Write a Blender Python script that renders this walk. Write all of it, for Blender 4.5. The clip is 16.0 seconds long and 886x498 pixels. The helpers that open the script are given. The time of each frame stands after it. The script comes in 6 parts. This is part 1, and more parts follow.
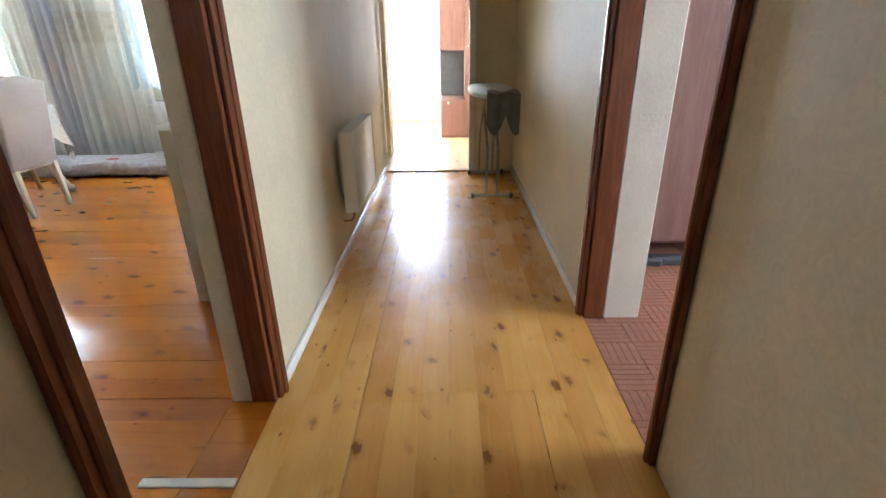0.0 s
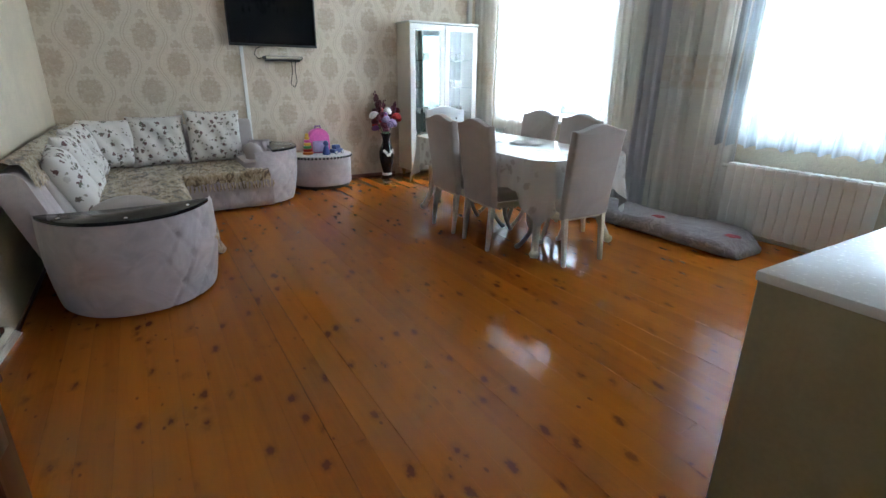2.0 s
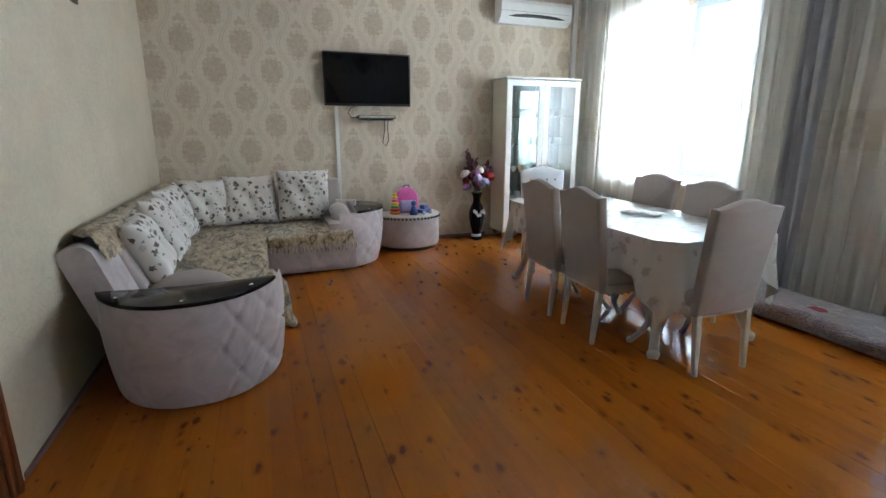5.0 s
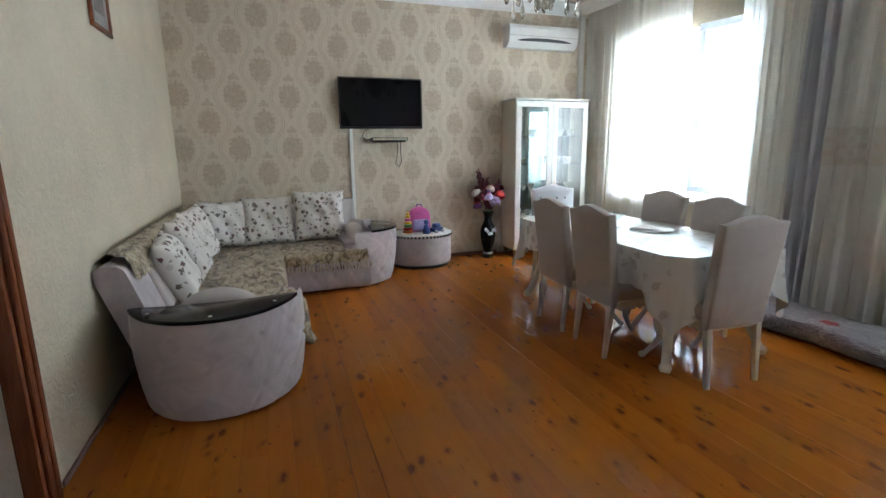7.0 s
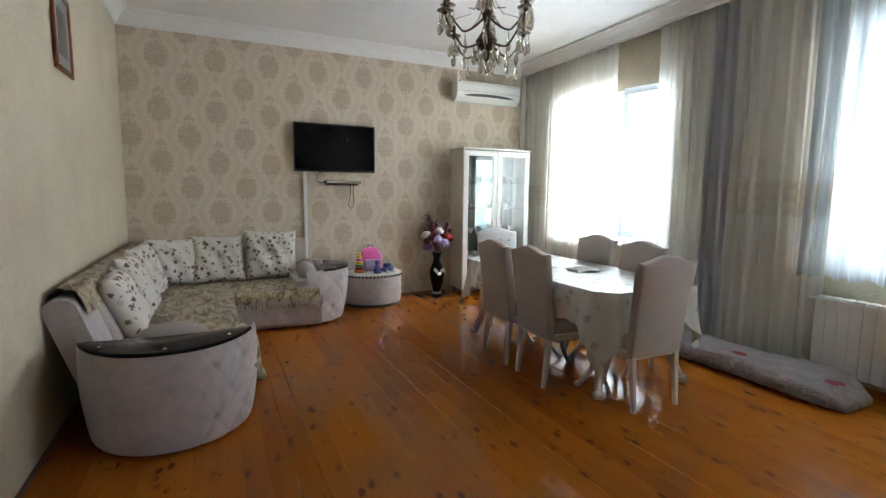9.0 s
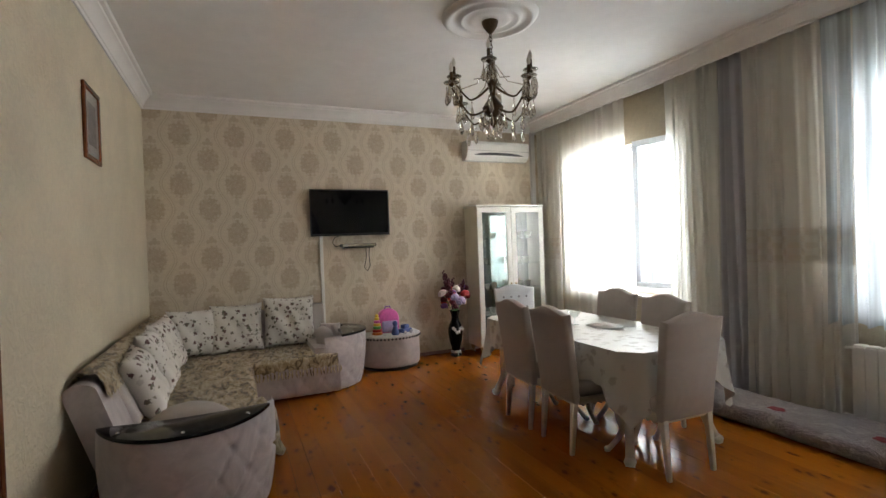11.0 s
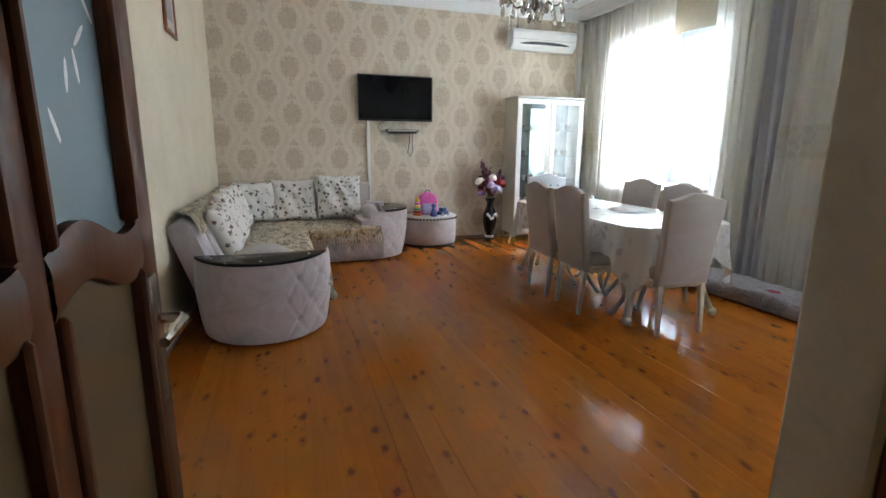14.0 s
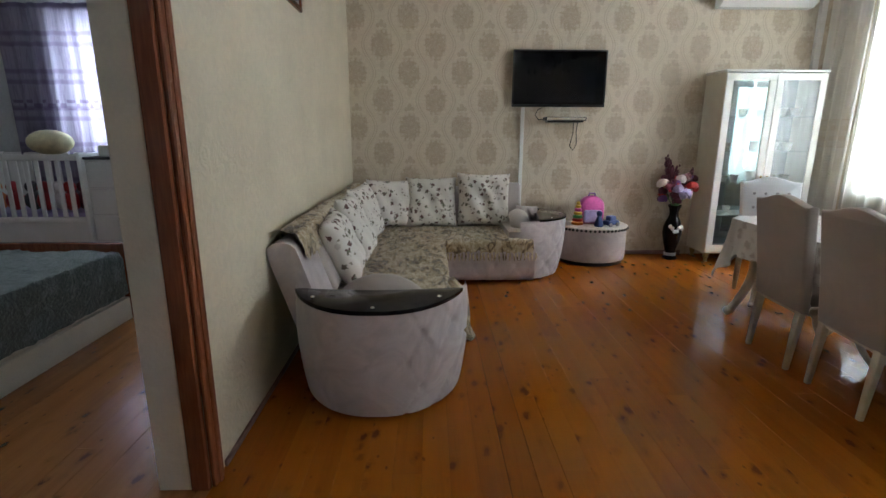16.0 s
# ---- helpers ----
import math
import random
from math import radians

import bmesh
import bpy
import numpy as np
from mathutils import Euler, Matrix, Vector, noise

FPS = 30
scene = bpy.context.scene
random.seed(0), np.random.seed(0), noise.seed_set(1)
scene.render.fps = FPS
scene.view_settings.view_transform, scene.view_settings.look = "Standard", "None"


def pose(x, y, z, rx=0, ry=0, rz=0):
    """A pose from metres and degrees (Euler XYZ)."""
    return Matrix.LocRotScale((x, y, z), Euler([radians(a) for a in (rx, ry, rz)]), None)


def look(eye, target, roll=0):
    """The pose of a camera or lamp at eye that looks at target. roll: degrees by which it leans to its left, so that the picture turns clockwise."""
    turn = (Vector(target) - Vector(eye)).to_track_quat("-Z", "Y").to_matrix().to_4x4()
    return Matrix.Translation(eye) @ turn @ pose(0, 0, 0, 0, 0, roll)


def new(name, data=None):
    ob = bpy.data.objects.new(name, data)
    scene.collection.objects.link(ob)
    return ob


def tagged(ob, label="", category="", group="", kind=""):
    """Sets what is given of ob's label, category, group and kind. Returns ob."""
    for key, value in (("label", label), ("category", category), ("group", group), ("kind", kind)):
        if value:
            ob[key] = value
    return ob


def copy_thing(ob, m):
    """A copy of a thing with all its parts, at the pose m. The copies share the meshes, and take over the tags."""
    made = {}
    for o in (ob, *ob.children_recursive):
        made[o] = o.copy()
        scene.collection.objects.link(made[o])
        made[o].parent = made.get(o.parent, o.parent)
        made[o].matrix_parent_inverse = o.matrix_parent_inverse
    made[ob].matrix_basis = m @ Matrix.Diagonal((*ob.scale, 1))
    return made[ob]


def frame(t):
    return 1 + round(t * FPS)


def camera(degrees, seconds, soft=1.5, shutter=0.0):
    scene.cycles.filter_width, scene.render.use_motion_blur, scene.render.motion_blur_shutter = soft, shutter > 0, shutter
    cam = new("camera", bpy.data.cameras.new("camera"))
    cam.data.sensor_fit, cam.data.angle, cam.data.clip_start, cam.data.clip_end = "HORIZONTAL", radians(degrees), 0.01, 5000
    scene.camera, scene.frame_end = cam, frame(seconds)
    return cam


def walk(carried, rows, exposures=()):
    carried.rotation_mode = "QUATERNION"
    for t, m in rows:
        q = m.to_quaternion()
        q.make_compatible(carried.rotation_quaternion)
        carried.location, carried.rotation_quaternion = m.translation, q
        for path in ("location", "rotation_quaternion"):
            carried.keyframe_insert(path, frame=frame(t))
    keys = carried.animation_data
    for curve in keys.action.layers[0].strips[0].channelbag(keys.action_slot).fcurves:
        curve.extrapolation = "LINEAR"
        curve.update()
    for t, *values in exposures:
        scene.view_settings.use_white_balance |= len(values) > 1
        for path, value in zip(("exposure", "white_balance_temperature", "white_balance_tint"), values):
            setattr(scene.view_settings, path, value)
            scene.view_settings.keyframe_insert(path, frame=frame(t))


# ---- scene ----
cam = camera(84.5, 16.0)
PATH = [
    (0, (0.005, 1.104, 1.235), (-0.024, 2.941, 0.444), -0.9),
    (0.5, (-0.112, 1.451, 1.266), (-0.592, 3.227, 0.481), -1.4),
    (1, (-0.279, 1.834, 1.283), (-1.34, 3.367, 0.559), -1.5),
    (1.5, (-0.504, 2.019, 1.292), (-1.953, 3.221, 0.615), 0.0),
    (2, (-0.779, 2.137, 1.314), (-2.397, 3.112, 0.657), 0.5),
    (2.5, (-1.027, 2.242, 1.35), (-2.771, 3.029, 0.766), -0.4),
    (3, (-1.168, 2.297, 1.356), (-2.974, 2.942, 0.79), -1.4),
    (3.5, (-1.257, 2.324, 1.388), (-3.065, 2.997, 0.859), -1.2),
    (4, (-1.326, 2.423, 1.41), (-3.153, 3.083, 0.934), -0.1),
    (6.5, (-1.237, 2.312, 1.37), (-3.048, 3.015, 0.893), 0.1),
    (7, (-1.217, 2.321, 1.407), (-3.068, 2.965, 1.008), -0.7),
    (7.5, (-1.178, 2.314, 1.401), (-3.057, 2.908, 1.06), -0.5),
    (8, (-1.12, 2.296, 1.385), (-2.958, 3.001, 1.03), 1.0),
    (8.5, (-1.049, 2.264, 1.346), (-2.849, 3.062, 0.993), 1.6),
    (9, (-1.001, 2.238, 1.407), (-2.8, 3.081, 1.182), 0.6),
    (9.5, (-1.009, 2.214, 1.471), (-2.815, 3.064, 1.342), -0.9),
    (10, (-1.019, 2.221, 1.493), (-2.824, 3.077, 1.404), -1.6),
    (12.5, (-0.85, 2.281, 1.507), (-2.737, 2.942, 1.558), -1.3),
    (13, (-0.688, 2.236, 1.461), (-2.599, 2.785, 1.238), -1.1),
    (13.5, (-0.592, 2.172, 1.379), (-2.476, 2.744, 1.023), -0.6),
    (14, (-0.539, 2.151, 1.33), (-2.401, 2.757, 0.92), 0.4),
    (14.5, (-0.619, 2.169, 1.334), (-2.479, 2.773, 0.912), 0.1),
    (15, (-0.958, 2.199, 1.339), (-2.859, 2.693, 0.963), -0.9),
    (15.5, (-1.329, 2.213, 1.357), (-3.261, 2.554, 0.969), -0.6),
    (16, (-1.688, 2.247, 1.377), (-3.634, 2.298, 0.917), 0.2),
]
EXPOSURES = [(0, 1.25, 5500, 7), (0.5, 0.85, 5350, 8), (1, 0.25, 5300, 8), (1.5, 0.2, 5450, 8), (2, -0.12, 5450, 9), (2.5, -0.15, 5450, 9), (4, -0.27, 5600, 10), (7, -0.28, 5750, 10), (7.5, -0.38, 5800, 10), (8.5, -0.38, 5850, 10), (9, -0.4, 6100, 11), (10, -0.56, 6450, 13), (12.5, -0.97, 7250, 19), (13, -0.5, 6650, 13), (14, -0.08, 5850, 11), (15, -0.06, 5750, 10), (16, -0.5, 6100, 11)]
walk(cam, [(t, look(eye, target, roll)) for t, eye, target, roll in PATH], EXPOSURES)

# ---- light ----
world = bpy.data.worlds.new("sky")
scene.world = world
world.use_nodes = True
wn = world.node_tree
sky = wn.nodes.new("ShaderNodeTexSky")
sky.sky_type = "NISHITA"
sky.sun_disc = False
sky.sun_elevation, sky.sun_rotation = radians(52), radians(200)
wn.links.new(sky.outputs[0], wn.nodes["Background"].inputs[0])
wn.nodes["Background"].inputs[1].default_value = 0.12
sun = new("sun", bpy.data.lights.new("sun", "SUN"))
sun.data.energy, sun.data.angle, sun.data.color = 1.2, radians(12), (1.0, 0.95, 0.88)
sun.matrix_world = look((0, 0, 0), (0.25, 0.6, -0.9))


def window_light(name, x, y, z, w, h, rz, watts, color=(0.93, 0.97, 1.0)):
    """Sky light in a window's opening; rz turns it from facing +y."""
    lamp = new(name, bpy.data.lights.new(name, "AREA"))
    lamp.data.shape, lamp.data.size, lamp.data.size_y = "RECTANGLE", w, h
    lamp.data.energy, lamp.data.color = watts, color
    lamp.matrix_world = pose(x, y, z, 90, 0, rz)
    return lamp


window_light("sky_light_living", -4.55, 7.05, 1.8, 7.6, 3.0, 180, 2250)
window_light("sky_light_end", -0.66, 9.78, 1.5, 1.9, 2.4, 180, 190)
window_light("sky_light_right", 4.35, 2.4, 1.5, 2.6, 2.2, 90, 185)
window_light("sky_light_bedroom", -7.6, -0.75, 1.75, 1.9, 2.0, -90, 520, (0.82, 0.93, 1.0))



def backdrop(name, lo, hi, strength=5.0):
    """A plain bright overcast sky outside a window."""
    m = bpy.data.materials.get("overcast_sky") or bpy.data.materials.new("overcast_sky")
    m.use_nodes = True
    t = m.node_tree
    t.nodes.clear()
    em, out = t.nodes.new("ShaderNodeEmission"), t.nodes.new("ShaderNodeOutputMaterial")
    em.inputs[0].default_value, em.inputs[1].default_value = (0.86, 0.95, 1.0, 1.0), strength
    t.links.new(em.outputs[0], out.inputs[0])
    bm = bmesh.new()
    bmesh.ops.create_cube(bm, size=1.0)
    for v in bm.verts:
        v.co = Vector([lo[i] + (v.co[i] + 0.5) * (hi[i] - lo[i]) for i in range(3)])
    me = bpy.data.meshes.new(name)
    bm.to_mesh(me)
    bm.free()
    me.materials.append(m)
    tagged(new(name, me), "plain bright overcast sky outside the windows", kind="structure")


backdrop("backdrop_north", (-15.0, 7.6, -2.5), (-1.5, 7.65, 6.0))
backdrop("backdrop_end", (-6.0, 10.8, -2.5), (6.0, 10.85, 6.0))
backdrop("backdrop_west", (-9.5, -7.0, -2.5), (-9.45, 5.0, 6.0))
backdrop("backdrop_east", (6.5, -3.0, -2.5), (6.55, 8.0, 6.0))


# ---- node helpers ----
class S:
    """A socket with arithmetic."""

    def __init__(self, tree, out):
        self.t, self.o = tree, out

    def _m(self, op, *args):
        n = self.t.nodes.new("ShaderNodeMath")
        n.operation = op
        for i, a in enumerate((self, *args)):
            if isinstance(a, S):
                self.t.links.new(a.o, n.inputs[i])
            else:
                n.inputs[i].default_value = a
        return S(self.t, n.outputs[0])

    def __add__(self, b): return self._m("ADD", b)
    def __sub__(self, b): return self._m("SUBTRACT", b)
    def __mul__(self, b): return self._m("MULTIPLY", b)
    def __truediv__(self, b): return self._m("DIVIDE", b)
    def mod(self, b): return self._m("FLOORED_MODULO", b)
    def floor(self): return self._m("FLOOR")
    def abs(self): return self._m("ABSOLUTE")
    def sin(self): return self._m("SINE")
    def pow(self, b): return self._m("POWER", b)
    def min(self, b): return self._m("MINIMUM", b)
    def max(self, b): return self._m("MAXIMUM", b)
    def less(self, b): return self._m("LESS_THAN", b)

    def ramp(self, lo, hi, a=0.0, b=1.0):
        n = self.t.nodes.new("ShaderNodeMapRange")
        n.interpolation_type = "SMOOTHSTEP"
        self.t.links.new(self.o, n.inputs[0])
        for i, v in zip((1, 2, 3, 4), (lo, hi, a, b)):
            n.inputs[i].default_value = v
        return S(self.t, n.outputs[0])


class Mat:
    def __init__(self, name, rough=0.5, metal=0.0, spec=0.5):
        self.m = bpy.data.materials.new(name)
        self.m.use_nodes = True
        self.t = self.m.node_tree
        self.p = self.t.nodes["Principled BSDF"]
        self.p.inputs["Roughness"].default_value = rough
        self.p.inputs["Metallic"].default_value = metal
        self.p.inputs["Specular IOR Level"].default_value = spec

    def coord(self, kind="Object"):
        return self.t.nodes.new("ShaderNodeTexCoord").outputs[kind]

    def xyz(self, vec):
        n = self.t.nodes.new("ShaderNodeSeparateXYZ")
        self.t.links.new(vec, n.inputs[0])
        return [S(self.t, o) for o in n.outputs]

    def vec(self, x, y, z):
        n = self.t.nodes.new("ShaderNodeCombineXYZ")
        for i, a in enumerate((x, y, z)):
            if isinstance(a, S):
                self.t.links.new(a.o, n.inputs[i])
            else:
                n.inputs[i].default_value = a
        return n.outputs[0]

    def rand(self):
        return S(self.t, self.t.nodes.new("ShaderNodeObjectInfo").outputs["Random"])

    def scaled(self, vec, s):
        n = self.t.nodes.new("ShaderNodeMapping")
        n.inputs["Scale"].default_value = s
        self.t.links.new(vec, n.inputs[0])
        return n.outputs[0]

    def noise(self, vec, scale, detail=4.0, rough=0.55, dist=0.0):
        n = self.t.nodes.new("ShaderNodeTexNoise")
        n.inputs["Scale"].default_value, n.inputs["Detail"].default_value = scale, detail
        n.inputs["Roughness"].default_value, n.inputs["Distortion"].default_value = rough, dist
        self.t.links.new(vec, n.inputs["Vector"])
        return S(self.t, n.outputs[0])

    def voronoi(self, vec, scale, randomness=1.0):
        n = self.t.nodes.new("ShaderNodeTexVoronoi")
        n.inputs["Scale"].default_value, n.inputs["Randomness"].default_value = scale, randomness
        self.t.links.new(vec, n.inputs["Vector"])
        return S(self.t, n.outputs["Distance"]), n.outputs["Color"]

    def mix(self, f, a, b):
        n = self.t.nodes.new("ShaderNodeMix")
        n.data_type = "RGBA"
        for i, v in ((0, f), (6, a), (7, b)):
            if isinstance(v, S):
                self.t.links.new(v.o, n.inputs[i])
            elif isinstance(v, bpy.types.NodeSocket):
                self.t.links.new(v, n.inputs[i])
            elif i == 0:
                n.inputs[i].default_value = v
            else:
                n.inputs[i].default_value = (*v, 1.0)
        return n.outputs[2]

    def color(self, c):
        if isinstance(c, bpy.types.NodeSocket):
            self.t.links.new(c, self.p.inputs["Base Color"])
        else:
            self.p.inputs["Base Color"].default_value = (*c, 1.0)
        return self

    def rough(self, s):
        self.t.links.new(s.o, self.p.inputs["Roughness"])
        return self

    def bump(self, s, dist=0.002, strength=1.0):
        n = self.t.nodes.new("ShaderNodeBump")
        n.inputs["Strength"].default_value, n.inputs["Distance"].default_value = strength, dist
        self.t.links.new(s.o, n.inputs["Height"])
        self.t.links.new(n.outputs[0], self.p.inputs["Normal"])
        return self


def plain(name, c, rough=0.5, metal=0.0, vary=0.12, scale=6.0, bump=0.0, bscale=120.0, spec=0.5):
    """A surface of one colour with stains at a large and grain at a small scale."""
    m = Mat(name, rough, metal, spec)
    o = m.coord()
    big, fine = m.noise(o, scale, 3), m.noise(o, scale * 14, 5)
    f = (big * 0.65 + fine * 0.35).ramp(0.3, 0.7)
    m.color(m.mix(f, tuple(v * (1 - vary) for v in c), tuple(min(1, v * (1 + vary)) for v in c)))
    m.rough((fine * 0.2 + (rough - 0.1)).max(0.02))
    if bump:
        m.bump(m.noise(o, bscale, 4), bump)
    return m.m


def pine(name, axis, light, dark, knot, rough=0.16, wear=0.25, spec=0.36):
    """Varnished knotty boards that run along the given axis; each board differs."""
    m = Mat(name, rough, 0.0, spec)
    x, y, z = m.xyz(m.coord())
    r = m.rand()
    a, c = (x, y) if axis == "x" else (y, x)
    along, across = a + r * 91.0, c + r * 37.0
    grain = m.noise(m.vec(along * 1.6, across * 34.0, z), 1.0, 5, 0.6, 1.2)
    bands = m.noise(m.vec(along * 0.5, across * 9.0, z), 1.0, 2, 0.5, 0.6)
    fine = m.noise(m.vec(along * 8.0, across * 260.0, z), 1.0, 3)
    lean = along + across * 0.5
    d, cell = m.voronoi(m.vec(lean * 6.4, across * 11.0, 0.0), 1.0, 1.0)
    pick = S(m.t, cell)
    wob = (m.noise(m.vec(along * 22.0, across * 34.0, 0.0), 1.0, 4, 0.7) - 0.5) * 0.52
    knots = (d + wob).ramp(0.12, 0.22, 0.92, 0.0) * pick.ramp(0.33, 0.40)
    halo = (d + wob).ramp(0.16, 0.42, 0.5, 0.0) * pick.ramp(0.33, 0.40)
    whorl = m.noise(m.vec(along * 2.3, across * 1.2, 7.0), 1.0, 2).ramp(0.40, 0.52)
    knots, halo = knots * whorl, halo * whorl
    d2, cell2 = m.voronoi(m.vec(along * 13.0, across * 24.0, 3.0), 1.0, 1.0)
    pins = (d2 + wob).ramp(0.10, 0.20, 0.75, 0.0) * S(m.t, cell2).ramp(0.72, 0.76)
    f = (grain * 0.45 + bands * 0.6 + r * 0.34 - 0.24).ramp(0.15, 0.85)
    base = m.mix(f, light, dark)
    base = m.mix(fine.ramp(0.55, 0.8, 0.0, 0.18), base, tuple(v * 0.6 for v in dark))
    base = m.mix(halo, base, tuple(v * 0.7 for v in dark))
    base = m.mix(knots.max(pins), base, knot)
    m.color(base)
    stain = m.noise(m.coord("Object"), 1.3, 3)
    m.rough((stain * wear + (rough - wear * 0.4) + fine * 0.05).max(0.05))
    m.bump(grain * 0.25 + fine * 0.08 + m.noise(m.coord(), 5.0, 2) * 0.9, 0.0004)
    return m.m


M = {}
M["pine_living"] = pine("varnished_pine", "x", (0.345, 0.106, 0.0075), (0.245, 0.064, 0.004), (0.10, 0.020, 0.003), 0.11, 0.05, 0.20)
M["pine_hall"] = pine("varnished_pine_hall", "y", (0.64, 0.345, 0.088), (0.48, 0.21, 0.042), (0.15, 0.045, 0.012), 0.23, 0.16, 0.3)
M["pine_bed"] = pine("varnished_pine_bedroom", "x", (0.34, 0.145, 0.042), (0.22, 0.075, 0.018), (0.06, 0.014, 0.005), 0.18, 0.14)
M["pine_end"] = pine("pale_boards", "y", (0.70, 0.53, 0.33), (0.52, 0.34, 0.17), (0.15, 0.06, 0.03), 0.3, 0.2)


def wallpaper():
    m = Mat("damask_wallpaper", 0.62)
    x, y, z = m.xyz(m.coord())
    wob = m.noise(m.coord(), 26.0, 3)
    P, V = 0.2865, 0.567
    col = ((y - 2.02) / P + 0.5).floor()
    du = y - 2.02 - col * P
    zz = z - 2.58 - (col.mod(2.0)) * (V / 2) + V * 20.5
    dv = zz.mod(V) - V / 2
    jag = (wob - 0.5) * 0.5
    med = ((du / 0.122).pow(2.0) + (dv / 0.158).pow(2.0)).pow(0.5)
    petal = (((du / 0.016).sin() * (dv / 0.016).sin()).abs()) * 0.30
    body = (med + jag + petal * 0.7).ramp(0.80, 1.18, 1.0, 0.0)
    fleck = m.noise(m.coord(), 55.0, 3).ramp(0.50, 0.68) * 0.40
    crown = (((du / 0.026).pow(2.0) + ((dv - 0.212) / 0.042).pow(2.0)).pow(0.5) + jag).ramp(0.8, 1.1, 1.0, 0.0) * 0.75
    side = ((((du.abs() - 0.036) / 0.022).pow(2.0) + ((dv - 0.192) / 0.026).pow(2.0)).pow(0.5) + jag).ramp(0.8, 1.1, 1.0, 0.0) * 0.7
    crown = crown.max(side)
    tail = (((du / 0.03).pow(2.0) + ((dv + 0.2) / 0.045).pow(2.0)).pow(0.5) + jag).ramp(0.8, 1.1, 1.0, 0.0) * 0.5
    ring = ((med + jag * 0.5 - 1.30).abs()).ramp(0.02, 0.14, 0.30, 0.0)
    bound = (dv * (math.tau / V) + math.pi / 2).sin() * 0.058 + P / 2
    lattice = (((du.abs() - bound).abs() - 0.013).abs() + jag * 0.006).ramp(0.002, 0.008, 0.62, 0.0)
    mask = (body * (fleck * -1.0 + 1.0)).max(crown).max(tail).max(ring * 0.4).max(lattice)
    ground = m.mix(m.noise(m.coord(), 90.0, 4).ramp(0.35, 0.7), (0.59, 0.505, 0.39), (0.66, 0.575, 0.455))
    ink = m.mix(wob.ramp(0.3, 0.7), (0.44, 0.35, 0.25), (0.50, 0.41, 0.30))
    m.color(m.mix(mask, ground, ink))
    m.rough(mask * -0.18 + 0.66)
    m.bump(mask * 0.5 + m.noise(m.coord(), 220.0, 3) * 0.4, 0.0012)
    return m.m


def plaster(name, c, relief=0.006, scale=16.0, rough=0.6):
    """Painted embossed wallcovering: swirls in relief, faint stains."""
    m = Mat(name, rough)
    o = m.coord()
    swirl = m.noise(o, scale, 4, 0.6, 2.2)
    big = m.noise(o, 1.4, 3)
    fine = m.noise(o, 160.0, 3)
    m.color(m.mix((big * 0.6 + swirl * 0.4).ramp(0.3, 0.7), tuple(v * 0.84 for v in c), tuple(min(1, v * 1.06) for v in c)))
    m.rough(swirl * 0.2 + (rough - 0.1))
    m.bump(swirl.ramp(0.35, 0.65) + fine * 0.15, relief, 0.6)
    return m.m


M["paper"] = wallpaper()
M["wall"] = plaster("cream_wallcovering", (0.61, 0.53, 0.39), 0.0035, 13.0)
M["hallwall"] = plaster("ivory_wallcovering", (0.71, 0.60, 0.41), 0.0003, 22.0)
M["bedwall"] = plaster("pale_grey_wall", (0.62, 0.62, 0.60), 0.002)
M["reveal"] = plain("white_plaster", (0.68, 0.62, 0.52), 0.65, vary=0.06, bump=0.002, bscale=60)
M["ceiling"] = plain("white_ceiling_paint", (0.77, 0.75, 0.73), 0.7, vary=0.03, bump=0.0006, bscale=90)
M["cornice"] = plain("white_cornice", (0.80, 0.78, 0.76), 0.55, vary=0.03)
M["white"] = plain("white_lacquer", (0.80, 0.79, 0.76), 0.25, vary=0.03)
M["cream"] = plain("cream_lacquer", (0.72, 0.68, 0.58), 0.3, vary=0.05)
# Chest body: shade on its side put into a colour darker than the drawers.
M["cream_shaded"] = plain("shaded_chest_body", (0.40, 0.345, 0.215), 0.4, vary=0.1, scale=5)
M["mirror"] = plain("mirror_back", (0.34, 0.41, 0.42), 0.06, 1.0, vary=0.03)
M["print_grey"] = plain("faded_print_border", (0.34, 0.33, 0.32), 0.3, vary=0.2)
M["print_dark"] = plain("dark_faded_print", (0.12, 0.105, 0.095), 0.3, vary=0.5, scale=14)
M["pvc"] = plain("white_pvc", (0.86, 0.87, 0.88), 0.3, vary=0.03)
M["rad"] = plain("white_radiator_enamel", (0.74, 0.73, 0.70), 0.32, vary=0.05)
M["tile_floor"] = plain("red_parquet_tile", (0.34, 0.145, 0.095), 0.3, vary=0.35, scale=3.0)


def dark_wood(name, light, dark, axis=2, rough=0.22, spec=0.35):
    m = Mat(name, rough, 0.0, spec)
    x, y, z = m.xyz(m.coord())
    k = [9.0, 9.0, 9.0]
    k[axis] = 0.7
    o = m.vec(x * k[0], y * k[1], z * k[2])
    g = m.noise(o, 3.0, 5, 0.6, 1.0)
    f = m.noise(o, 22.0, 3)
    m.color(m.mix((g * 0.7 + f * 0.3).ramp(0.3, 0.7), dark, light))
    m.rough(g * 0.10 + (rough - 0.02))
    m.bump(g * 0.5 + f * 0.2, 0.00003)
    return m.m


M["frame"] = dark_wood("mahogany_varnish", (0.23, 0.074, 0.030), (0.125, 0.036, 0.014))
M["doorwood"] = dark_wood("brown_door_varnish", (0.10, 0.034, 0.012), (0.055, 0.018, 0.006), 2, 0.36, 0.16)
# Frosted lower panes; the darkness seen through them is put into the colour.
M["doorpanel"] = Mat("dimmed_frosted_glass", 0.32, 0.0, 0.3).color((0.085, 0.056, 0.026)).m
M["redwood"] = dark_wood("reddish_brown_laminate", (0.22, 0.12, 0.10), (0.16, 0.08, 0.066), 2, 0.35)


